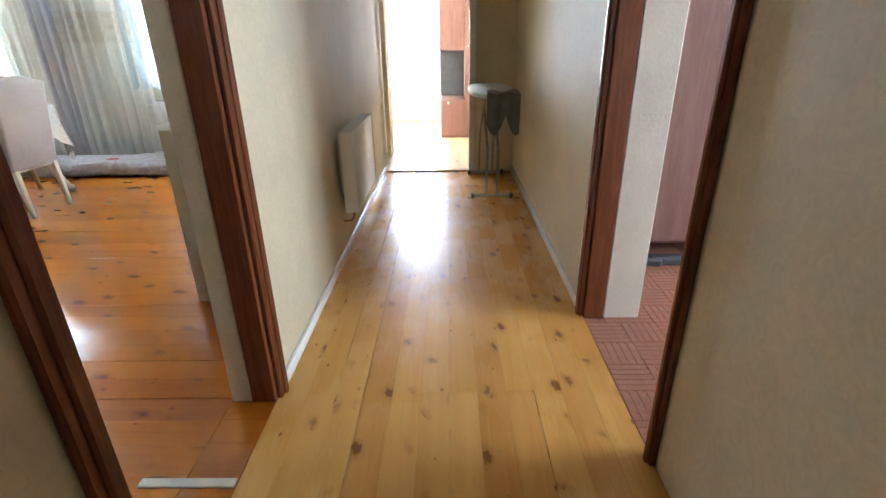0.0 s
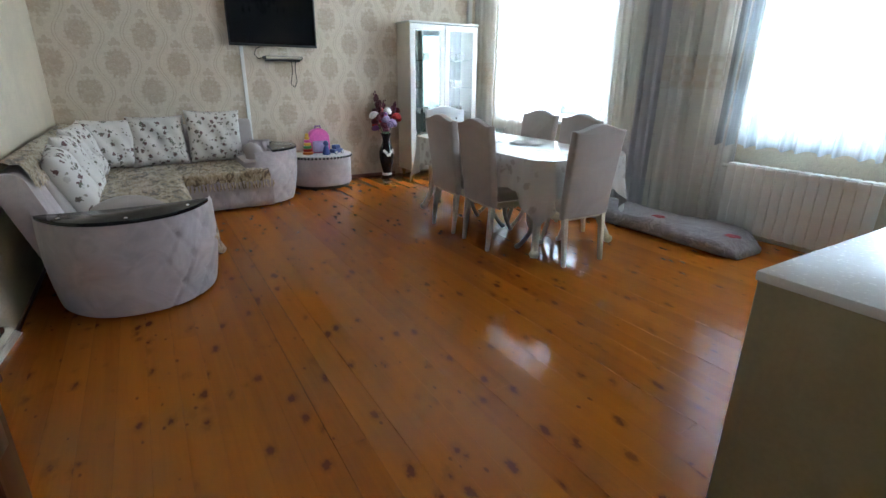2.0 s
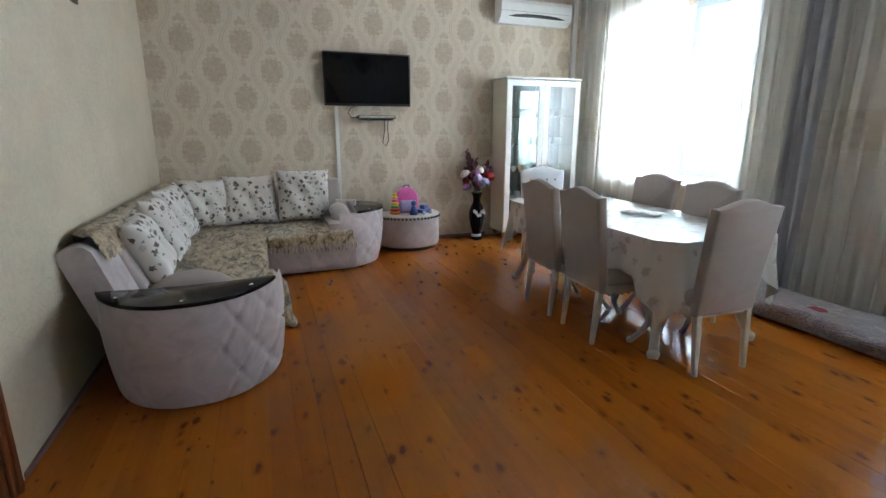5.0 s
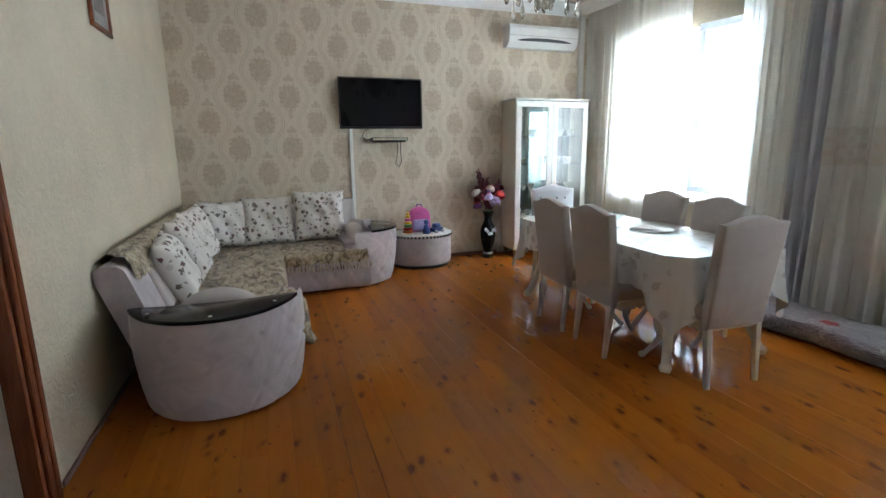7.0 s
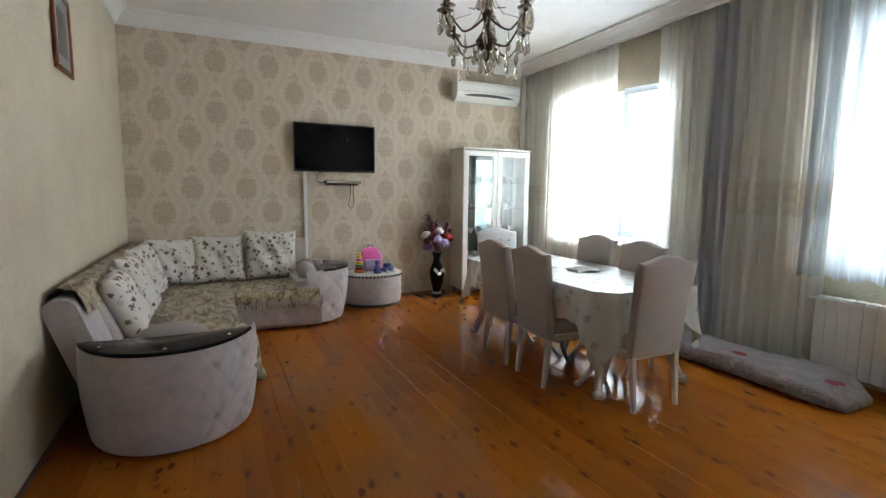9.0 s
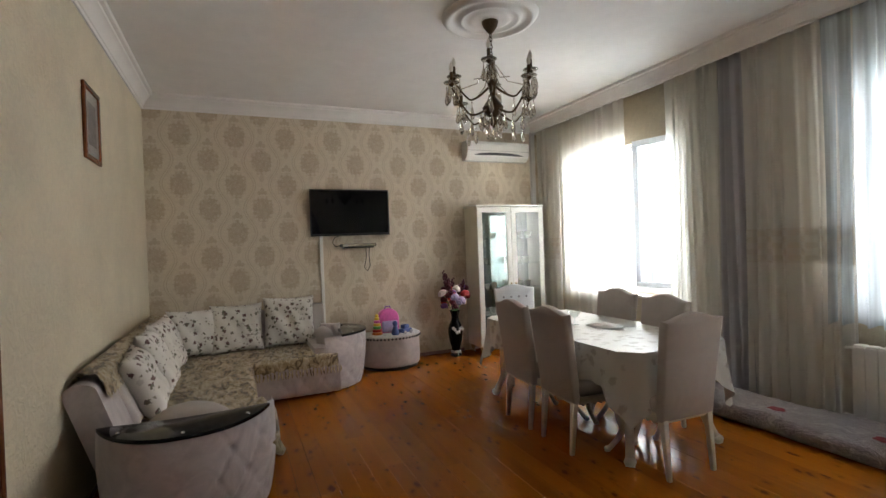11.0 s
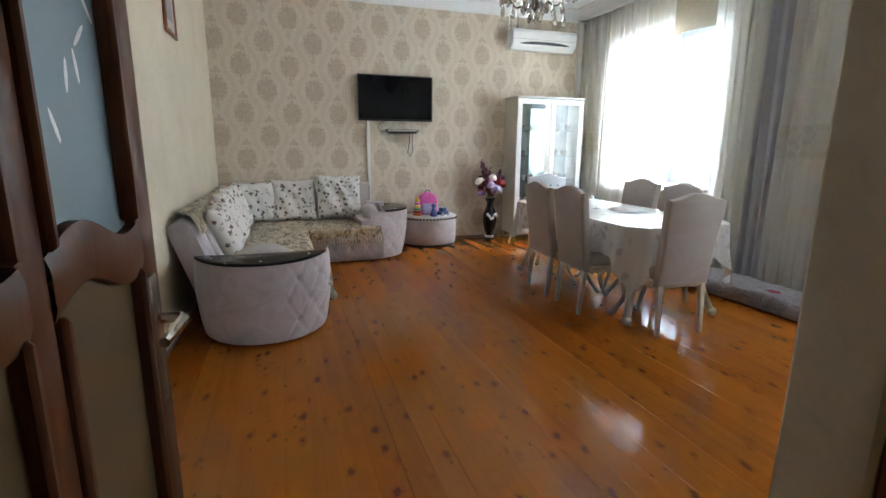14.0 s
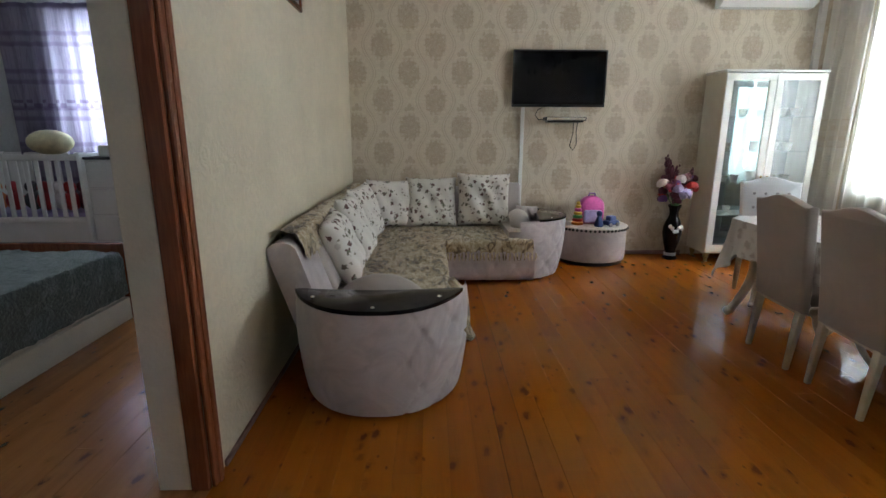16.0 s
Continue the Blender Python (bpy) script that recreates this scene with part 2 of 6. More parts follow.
def glass(name, tint=(0.95, 0.98, 0.98), rough=0.0, alpha=0.12):
    """Thin clear pane: mostly straight through, with a glossy face."""
    m = Mat(name, rough)
    m.color(tint)
    out = m.t.nodes["Material Output"]
    tr = m.t.nodes.new("ShaderNodeBsdfTransparent")
    tr.inputs[0].default_value = (*tint, 1)
    gl = m.t.nodes.new("ShaderNodeBsdfGlossy")
    gl.inputs["Roughness"].default_value = rough
    lw = m.t.nodes.new("ShaderNodeLayerWeight")
    lw.inputs[0].default_value = 0.5
    fac = S(m.t, lw.outputs["Facing"]).pow(4.0) * 0.55 + 0.085
    mx = m.t.nodes.new("ShaderNodeMixShader")
    m.t.links.new(fac.o, mx.inputs[0])
    m.t.links.new(tr.outputs[0], mx.inputs[1])
    m.t.links.new(gl.outputs[0], mx.inputs[2])
    m.t.links.new(mx.outputs[0], out.inputs[0])
    return m.m


def cloth_sheer(name, c, see=0.35, through_part=0.6, vary=0.88, stripe=None):
    """Curtain net: partly see-through, the rest scatters light on both sides; fold shading is painted in."""
    m = Mat(name, 0.9)
    out = m.t.nodes["Material Output"]
    o = m.coord()
    x, y, z = m.xyz(o)
    # Upright noise stripes put the shading of folds into the colour.
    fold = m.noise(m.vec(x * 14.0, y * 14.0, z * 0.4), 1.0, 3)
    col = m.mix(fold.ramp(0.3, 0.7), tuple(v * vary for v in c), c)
    if stripe:
        lo, hi, ink = stripe
        if name.startswith("mauve"):
            rows = ((z * 17.0).sin() * 0.6 + (z * 51.0).sin() * 0.4).ramp(0.2, 0.75)
            cols = (m.noise(m.vec(x * 26.0, y * 26.0, z * 1.5), 1.0, 3) - 0.5).abs().ramp(0.0, 0.06, 0.6, 0.0)
            col = m.mix(rows.max(cols) * 0.65, col, ink)
        band = z.ramp(lo, lo + 0.02) * z.ramp(hi - 0.02, hi, 1.0, 0.0)
        teeth = ((x * 46.0).sin() * (z * 60.0).sin()).ramp(-0.1, 0.3)
        col = m.mix(band * teeth * 0.8, col, ink)
    di, tl, tr = (m.t.nodes.new("ShaderNodeBsdf" + k) for k in ("Diffuse", "Translucent", "Transparent"))
    for n in (di, tl):
        m.t.links.new(col, n.inputs[0])
    a, b = m.t.nodes.new("ShaderNodeMixShader"), m.t.nodes.new("ShaderNodeMixShader")
    a.inputs[0].default_value = through_part
    m.t.links.new(di.outputs[0], a.inputs[1])
    m.t.links.new(tl.outputs[0], a.inputs[2])
    threads = (fold * min(0.3, see * 2) + (see - min(0.15, see))).max(0.0)
    m.t.links.new(threads.o, b.inputs[0])
    m.t.links.new(a.outputs[0], b.inputs[1])
    m.t.links.new(tr.outputs[0], b.inputs[2])
    m.t.links.new(b.outputs[0], out.inputs[0])
    return m.m


M["glass"] = glass("clear_glass")
M["frosted"] = Mat("frosted_glass", 0.34, 0.0, 0.35).color((0.17, 0.225, 0.24)).m
# Made translucent so the backlit sash glows, in place of lens glare.
M["pvc_sash"] = cloth_sheer("glowing_sash_plastic", (0.86, 0.88, 0.90), 0.0, 0.35)
M["sheer"] = cloth_sheer("ivory_net", (0.88, 0.86, 0.81), 0.06, 0.6)
# The low vary deepens the painted fold shading on this net.
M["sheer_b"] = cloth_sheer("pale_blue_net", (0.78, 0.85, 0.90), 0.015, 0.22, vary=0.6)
M["sheer_bed"] = cloth_sheer("white_bedroom_net", (0.80, 0.86, 0.90), 0.2, 0.6)
M["drape"] = cloth_sheer("taupe_drape", (0.66, 0.65, 0.69), 0.02, 0.32)
M["drape_b"] = cloth_sheer("beige_grey_drape", (0.93, 0.91, 0.87), 0.10, 0.46)
M["drape_band"] = cloth_sheer("embroidered_band", (0.86, 0.83, 0.78), 0.08, 0.48, stripe=(0.0, 3.0, (0.77, 0.72, 0.645)))
M["drape_bed"] = cloth_sheer("mauve_patterned_drape", (0.36, 0.33, 0.42), 0.0, 0.3, stripe=(1.6, 1.72, (0.16, 0.12, 0.2)))


def velvet(name, c, sheen=0.3, scale=5.0, vary=0.16):
    m = Mat(name, 0.85, 0, 0.2)
    o = m.coord()
    brush, fine = m.noise(o, scale, 4, 0.6, 1.5), m.noise(o, 300.0, 3)
    m.color(m.mix((brush * 0.8 + fine * 0.2).ramp(0.3, 0.7), tuple(v * (1 - vary) for v in c), tuple(min(1, v * (1 + vary * 0.7)) for v in c)))
    m.p.inputs["Sheen Weight"].default_value = sheen
    m.p.inputs["Sheen Roughness"].default_value = 0.4
    m.bump(fine + brush, 0.0012)
    return m.m


M["velvet"] = velvet("mauve_grey_velvet", (0.50, 0.435, 0.43))
M["velvet_chair"] = velvet("taupe_chair_velvet", (0.43, 0.375, 0.345), 0.25, 3.0, 0.07)
M["white_leather"] = plain("white_tufted_leather", (0.72, 0.72, 0.74), 0.4, vary=0.05)


def floral(name):
    """White cotton printed with dark roses and sprigs."""
    m = Mat(name, 0.85, 0, 0.2)
    x, y, z = m.xyz(m.coord())
    r = m.rand() * 17.0
    o = m.vec(x + r, y + r, z)
    d, cell = m.voronoi(o, 16.0)
    wob = (m.noise(o, 60.0, 3) - 0.5) * 1.5
    big = (d + wob * 0.6).ramp(0.26, 0.36, 1.0, 0.0) * S(m.t, cell).ramp(0.2, 0.3)
    d2, cell2 = m.voronoi(o, 26.0)
    small = (d2 + wob * 0.5).ramp(0.2, 0.32, 1.0, 0.0) * S(m.t, cell2).ramp(0.55, 0.62)
    ink = m.mix(S(m.t, cell2).ramp(0.35, 0.65), (0.10, 0.028, 0.030), (0.12, 0.115, 0.08))
    c = m.mix(small * 0.8, (0.67, 0.625, 0.575), (0.20, 0.17, 0.12))
    m.color(m.mix(big * 0.9, c, ink))
    m.bump(m.noise(m.coord(), 9.0, 3) + m.noise(m.coord(), 400.0, 2) * 0.2, 0.006)
    return m.m


M["floral"] = floral("rose_print_cotton")


def fur(name, a, b, c):
    m = Mat(name, 0.95, 0, 0.1)
    o = m.coord()
    spots = m.noise(m.scaled(o, (1.0, 2.0, 1.4)), 6.5, 5, 0.65, 1.2)
    hair = m.noise(m.scaled(o, (40, 130, 60)), 1.0, 5)
    col = m.mix(spots.ramp(0.42, 0.5), a, b)
    col = m.mix(spots.ramp(0.53, 0.57), col, c)
    m.color(m.mix(hair.ramp(0.3, 0.7, 0, 0.35), col, tuple(v * 0.65 for v in a)))
    m.p.inputs["Sheen Weight"].default_value = 0.4
    m.bump(hair * 1.5 + spots, 0.012)
    return m.m


M["fur"] = fur("spotted_fur_throw", (0.58, 0.48, 0.33), (0.38, 0.275, 0.15), (0.10, 0.06, 0.03))
M["fur_green"] = fur("grey_green_fur", (0.10, 0.125, 0.115), (0.075, 0.10, 0.09), (0.16, 0.19, 0.18))
M["black_gloss"] = plain("black_gloss_glass", (0.008, 0.007, 0.008), 0.12, vary=0.1, spec=0.24)
M["tv"] = Mat("tv_screen", 0.04, 0.0, 0.16).color((0.004, 0.004, 0.005)).m
M["black"] = plain("black_plastic", (0.02, 0.02, 0.021), 0.35)
M["chrome"] = plain("chrome", (0.75, 0.74, 0.72), 0.18, 1.0, vary=0.05)
M["bronze"] = plain("aged_bronze", (0.09, 0.058, 0.032), 0.38, 0.85, vary=0.3)
M["brass"] = plain("dull_brass", (0.42, 0.30, 0.13), 0.3, 1.0, vary=0.1)
M["ivory_wood"] = plain("ivory_painted_wood", (0.66, 0.60, 0.48), 0.35, vary=0.1, scale=12)


def linen():
    m = Mat("printed_tablecloth", 0.38, 0, 0.5)
    o = m.coord()
    x, y, z = m.xyz(o)
    d, cell = m.voronoi(o, 11.0)
    wob = (m.noise(o, 40.0, 4) - 0.5) * 1.3
    flower = (d + wob * 0.6).ramp(0.22, 0.42, 1.0, 0.0) * S(m.t, cell).ramp(0.25, 0.35)
    m.color(m.mix(flower * 0.75, (0.66, 0.635, 0.60), (0.40, 0.35, 0.31)))
    m.bump(m.noise(o, 30.0, 3), 0.002)
    return m.m


M["linen"] = linen()


def crystal():
    m = Mat("crystal", 0.02)
    m.color((0.80, 0.74, 0.66))
    m.p.inputs["Transmission Weight"].default_value = 0.85
    m.p.inputs["IOR"].default_value = 1.5
    return m.m


M["crystal"] = crystal()
M["bulb"] = plain("unlit_bulb", (0.75, 0.72, 0.66), 0.15, vary=0.03)
M["carpet"] = fur("grey_mauve_carpet", (0.36, 0.31, 0.31), (0.27, 0.235, 0.24), (0.44, 0.39, 0.38))
M["rose"] = plain("faded_rose_pile", (0.30, 0.06, 0.07), 0.9, vary=0.3)
for key, c in dict(pink=(0.62, 0.10, 0.36), purple=(0.20, 0.08, 0.30), red=(0.45, 0.02, 0.02), yellow=(0.70, 0.45, 0.05), green=(0.10, 0.32, 0.10), orange=(0.65, 0.18, 0.03), blue=(0.05, 0.08, 0.25), maroon=(0.10, 0.012, 0.03), lilac=(0.38, 0.32, 0.55), petal_white=(0.75, 0.70, 0.68), cream_plush=(0.72, 0.66, 0.42), steel=(0.35, 0.34, 0.35), foil=(0.75, 0.75, 0.75), charcoal=(0.045, 0.045, 0.05), skyblue=(0.55, 0.62, 0.66), greycloth=(0.15, 0.155, 0.155)).items():
    M[key] = plain(key, c, 0.45, vary=0.15, scale=20)


# ---- mesh helpers ----
def bx(bm, lo, hi, b=0.0, seg=1, m=None):
    """A box from corner to corner, its edges rounded by b."""
    t = bmesh.new()
    bmesh.ops.create_cube(t, size=1.0)
    s = [hi[i] - lo[i] for i in range(3)]
    for v in t.verts:
        v.co = Vector([lo[i] + (v.co[i] + 0.5) * s[i] for i in range(3)])
    if b > 0:
        bmesh.ops.bevel(t, geom=t.edges[:], offset=min(b, min(s) * 0.45), segments=seg, affect="EDGES", profile=0.5)
    merge(bm, t, m)
    return bm


def merge(bm, t, m=None):
    if m is not None:
        t.transform(m)
    me = bpy.data.meshes.new("tmp")
    t.to_mesh(me)
    t.free()
    bm.from_mesh(me)
    bpy.data.meshes.remove(me)


def box(lo, hi, b=0.0, seg=1, m=None):
    return bx(bmesh.new(), lo, hi, b, seg, m)


def surf(bm, f, nu, nv, wrap_u=False, wrap_v=False, caps=False):
    """A grid of points f(u, v), u and v from 0 to 1."""
    cu, cv = (nu if wrap_u else nu + 1), (nv if wrap_v else nv + 1)
    g = [[bm.verts.new(f(i / nu, j / nv)) for j in range(cv)] for i in range(cu)]
    for i in range(nu):
        for j in range(nv):
            a, b = (i + 1) % cu, (j + 1) % cv
            try:
                bm.faces.new((g[i][j], g[a][j], g[a][b], g[i][b]))
            except ValueError:
                pass
    if caps and wrap_u:
        bm.faces.new([g[i][0] for i in range(cu)][::-1])
        bm.faces.new([g[i][-1] for i in range(cu)])
    return bm


def lathe(bm, profile, n=24, c=(0, 0, 0), sx=1.0, sy=1.0):
    k = len(profile) - 1

    def f(u, v):
        r, z = profile[round(v * k)]
        a = u * math.tau
        return (c[0] + r * math.cos(a) * sx, c[1] + r * math.sin(a) * sy, c[2] + z)
    return surf(bm, f, n, k, wrap_u=True, caps=True)


def tube(bm, pts, r, n=8):
    """A pipe through the points; r a number or a list."""
    pts = [Vector(p) for p in pts]
    rs = r if isinstance(r, (list, tuple)) else [r] * len(pts)
    rings, side = [], None
    for i, p in enumerate(pts):
        d = (pts[min(i + 1, len(pts) - 1)] - pts[max(i - 1, 0)]).normalized()
        if side is None:
            side = d.orthogonal().normalized()
        side = (side - d * side.dot(d)).normalized()
        up = d.cross(side)
        rings.append([bm.verts.new(p + (side * math.cos(a) + up * math.sin(a)) * rs[i]) for a in [math.tau * k / n for k in range(n)]])
    for a, b in zip(rings, rings[1:]):
        for k in range(n):
            bm.faces.new((a[k], a[(k + 1) % n], b[(k + 1) % n], b[k]))
    bm.faces.new(rings[0][::-1])
    bm.faces.new(rings[-1])
    return bm


def ball(bm, c, r, n=12, squash=(1, 1, 1)):
    t = bmesh.new()
    bmesh.ops.create_uvsphere(t, u_segments=n, v_segments=max(6, n // 2), radius=r)
    for v in t.verts:
        v.co = Vector((v.co.x * squash[0] + c[0], v.co.y * squash[1] + c[1], v.co.z * squash[2] + c[2]))
    merge(bm, t)
    return bm


def prism(bm, outline, z0, z1, m=None, b=0.0):
    """An upright prism over an outline of (x, y)."""
    t = bmesh.new()
    lo = [t.verts.new((x, y, z0)) for x, y in outline]
    f = t.faces.new(lo)
    if f.normal.z > 0:
        f.normal_flip()
    up = bmesh.ops.extrude_face_region(t, geom=[f])
    for v in up["geom"]:
        if isinstance(v, bmesh.types.BMVert):
            v.co.z = z1
    if b:
        t.normal_update()
        es = [e for e in t.edges if abs(e.verts[0].co.z - e.verts[1].co.z) < 1e-5]
        bmesh.ops.bevel(t, geom=es, offset=b, segments=2, affect="EDGES", profile=0.5)
    merge(bm, t, m)
    return bm


def smooth_of(me, angle=40.0):
    me.polygons.foreach_set("use_smooth", [True] * len(me.polygons))
    me.set_sharp_from_angle(angle=radians(angle))


def part(name, bm, material, parent=None, label="", smooth=40.0):
    """Links a bmesh as one mesh object, under a thing or part if one is given."""
    me = bpy.data.meshes.new(name)
    bmesh.ops.recalc_face_normals(bm, faces=bm.faces[:])
    bm.to_mesh(me)
    bm.free()
    smooth_of(me, smooth)
    me.materials.append(M[material])
    ob = new(name, me)
    if parent is not None:
        ob.parent = parent
        ob.matrix_parent_inverse = Matrix()
    if label:
        tagged(ob, label)
    return ob


def thing(name, x, y, z, rz, label, category, group=""):
    """An Empty at the base of a thing."""
    ob = new(name)
    ob.matrix_world = pose(x, y, z, 0, 0, rz)
    ob.empty_display_size = 0.1
    return tagged(ob, label, category, group)


def setting(name, bm, material, label="", smooth=30.0, parent=None):
    ob = part(name, bm, material, parent, smooth=smooth)
    return tagged(ob, label, kind="structure")


# ---- structure ----
CEIL = 3.28
X0, X1, Y0, Y1 = -7.25, -0.815, 1.372, 6.62      # living room
HX0, HX1, HY0, HY1 = -0.65, 0.64, -1.2, 5.97   # hall


def wall_x(name, x0, x1, y0, y1, holes, material, label, z1=CEIL):
    """A wall that runs along y from y0 to y1; holes: (ya, yb, za, zb)."""
    bm = bmesh.new()
    at = y0
    for ya, yb, za, zb in sorted(holes):
        bx(bm, (x0, at, -0.15), (x1, ya, z1))
        if za > 0:
            bx(bm, (x0, ya, -0.15), (x1, yb, za))
        bx(bm, (x0, ya, zb), (x1, yb, z1))
        at = yb
    bx(bm, (x0, at, -0.15), (x1, y1, z1))
    return setting(name, bm, material, label)


def wall_y(name, y0, y1, x0, x1, holes, material, label, z1=CEIL):
    bm = bmesh.new()
    at = x0
    for xa, xb, za, zb in sorted(holes):
        bx(bm, (at, y0, -0.15), (xa, y1, z1))
        if za > 0:
            bx(bm, (xa, y0, -0.15), (xb, y1, za))
        bx(bm, (xa, y0, zb), (xb, y1, z1))
        at = xb
    bx(bm, (at, y0, -0.15), (x1, y1, z1))
    return setting(name, bm, material, label)


DY0, DY1 = 1.79, 2.565          # doorway hall to living room
BX0, BX1 = -3.39, -2.38        # doorway living room to bedroom
RY0, RY1 = 2.28, 3.14          # doorway hall to the room with parquet
WA, WB = (-6.55, -4.68, 0.84, 2.62), (-3.15, -1.62, 0.90, 2.62)

wall_x("wall_west", X0 - 0.3, X0, Y0 - 0.28, Y1 + 0.35, [], "paper", "beige damask wallpaper with brown medallions")
wall_y("wall_north", Y1, Y1 + 0.32, X0, HX0, [WA, WB], "wall", "cream wall with two windows")
wall_y("wall_south", Y0 - 0.14, Y0, X0, HX0, [(BX0, BX1, 0, 2.25)], "wall", "cream embossed wall with a bedroom door")
wall_y("wall_bedroom_north", Y0 - 0.20, Y0 - 0.142, X0, HX0, [(BX0, BX1, 0, 2.25)], "bedwall", "pale bedroom wall")
wall_x("wall_living_east", X1, X1 + 0.08, Y0, Y1, [(DY0, DY1, 0, 2.25)], "wall", "cream wall with a doorway")
wall_x("wall_hall_west", X1 + 0.082, HX0, HY0, 6.12, [(DY0, DY1, 0, 2.25)], "hallwall", "ivory embossed hall wall")
wall_x("wall_hall_east", HX1, HX1 + 0.13, HY0, 6.12, [(RY0, RY1, 0, 2.25)], "hallwall", "ivory embossed hall wall")
wall_x("wall_parquet_room_west", HX1 + 0.132, HX1 + 0.26, HY0, 6.12, [(RY0, RY1, 0, 2.25)], "reveal", "white wall")
wall_y("wall_hall_north", HY1, HY1 + 0.15, HX0, HX1, [(HX0, 0.23, 0, 2.3)], "hallwall", "ivory wall with an opening")
wall_y("wall_hall_south", HY0 - 0.2, HY0, HX0 - 0.25, HX1 + 0.26, [], "hallwall", "ivory hall wall")
# room at the end of the hall
wall_x("wall_end_west", -1.45, -1.30, 6.12, 9.9, [], "reveal", "ivory wall")
wall_x("wall_end_east", 1.70, 1.85, 6.12, 9.9, [], "reveal", "ivory wall")
wall_y("wall_end_north", 9.40, 9.70, -1.30, 1.70, [(-1.17, -0.16, 0.52, 2.4)], "reveal", "ivory wall with a window")
wall_y("wall_end_south_a", 6.12, 6.25, -1.30, HX0, [], "hallwall", "ivory wall")
wall_y("wall_end_south_b", 6.12, 6.25, 0.23, 1.70, [], "hallwall", "ivory wall")
# room with parquet
wall_y("wall_parquet_north", 4.9, 5.05, HX1 + 0.26, 4.1, [], "reveal", "white wall")
wall_y("wall_parquet_south", 0.2, 0.35, HX1 + 0.26, 4.1, [], "reveal", "white wall")
wall_x("wall_parquet_east", 4.1, 4.3, 0.2, 5.05, [(1.6, 3.2, 0.85, 2.3)], "reveal", "white wall with a window")
# bedroom
wall_x("wall_bedroom_west", X0 - 0.3, X0, -3.4, Y0 - 0.201, [(-1.55, -0.30, 1.19, 2.5)], "bedwall", "pale bedroom wall with a window")
wall_y("wall_bedroom_south", -3.55, -3.4, X0, -1.5, [], "bedwall", "pale bedroom wall")
wall_x("wall_bedroom_east", -1.65, -1.5, -3.4, Y0 - 0.201, [], "bedwall", "pale bedroom wall")

for name, lo, hi, label in (
    ("ceiling_living", (X0 - 0.3, Y0 - 0.14, CEIL), (X1 + 0.08, Y1 + 0.3, CEIL + 0.15), "white painted ceiling"),
    ("ceiling_hall", (X1 + 0.082, HY0 - 0.2, CEIL - 0.002), (HX1 + 0.13, 6.12, CEIL + 0.15), "white painted ceiling"),
    ("ceiling_end", (-1.45, 6.122, CEIL), (1.85, 9.9, CEIL + 0.15), "white painted ceiling"),
    ("ceiling_parquet_room", (HX1 + 0.132, 0.2, CEIL), (4.3, 5.05, CEIL + 0.15), "white painted ceiling"),
    ("ceiling_bedroom", (X0 - 0.3, -3.55, CEIL), (X1 - 0.4, Y0 - 0.142, CEIL + 0.15), "white painted ceiling"),
):
    setting(name, box(lo, hi), "ceiling", label)
setting("ground", box((-60, -60, -3.2), (60, 60, -3.0)), "steel", "grey ground outside")

# floors: a subfloor each; the boards are laid on it at the end of the file
FLOORS = {}
for name, lo, hi, label in (
    ("floor_living", (X0, Y0, -0.2), (X1, Y1, -0.022), "glossy orange pine boards with dark knots"),
    ("floor_hall", (X1, HY0, -0.2), (HX1, HY1 + 0.02, -0.022), "glossy yellow pine boards with dark knots"),
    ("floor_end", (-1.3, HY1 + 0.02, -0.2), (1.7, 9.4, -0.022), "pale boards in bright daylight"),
    ("floor_parquet_room", (HX1, 0.35, -0.2), (4.1, 4.9, -0.012), "reddish brown parquet tiles"),
    ("floor_bedroom", (X0, -3.4, -0.2), (-1.65, Y0, -0.023), "brown pine boards"),
):
    FLOORS[name] = setting(name, box(lo, hi), "charcoal", label)


def cornice_run(bm, p, q, inward):
    """A stepped cove along a wall from p to q under the ceiling."""
    prof = [(a * 1.2, b * 1.36) for a, b in ((0, 0), (0, -0.115), (0.012, -0.115), (0.016, -0.10), (0.024, -0.095), (0.034, -0.075), (0.052, -0.05), (0.078, -0.034), (0.082, -0.024), (0.104, -0.02), (0.108, -0.012), (0.108, 0))]
    p, q, n = Vector(p), Vector(q), Vector(inward)
    d = (q - p).normalized()
    a = [bm.verts.new((p + n * u + d * u) + Vector((0, 0, CEIL - 0.001 + v))) for u, v in prof]
    b = [bm.verts.new((q + n * u - d * u) + Vector((0, 0, CEIL - 0.001 + v))) for u, v in prof]
    for i in range(len(prof)):
        j = (i + 1) % len(prof)
        bm.faces.new((a[i], a[j], b[j], b[i]))


for name, p, q, n in (("trim_cornice_west", (X0, Y0, 0), (X0, Y1, 0), (1, 0, 0)), ("trim_cornice_south", (X0, Y0, 0), (X1, Y0, 0), (0, 1, 0)), ("trim_cornice_north", (X0, Y1 - 0.185, 0), (X1, Y1 - 0.185, 0), (0, -1, 0)), ("trim_cornice_east", (X1, Y0, 0), (X1, Y1, 0), (-1, 0, 0))):
    bm = bmesh.new()
    cornice_run(bm, p, q, n)
    setting(name, bm, "cornice", "white stepped plaster cornice", 25)

# ceiling rosette
RX, RY = -4.38, 4.17
bm = bmesh.new()
lathe(bm, [(0.001, -0.035), (0.05, -0.035), (0.10, -0.028), (0.13, -0.034), (0.16, -0.026), (0.19, -0.014), (0.215, -0.03), (0.235, -0.03), (0.25, -0.012), (0.30, -0.012), (0.32, -0.034), (0.35, -0.034), (0.372, -0.012), (0.38, 0.0)], 56, (RX, RY, CEIL - 0.001))
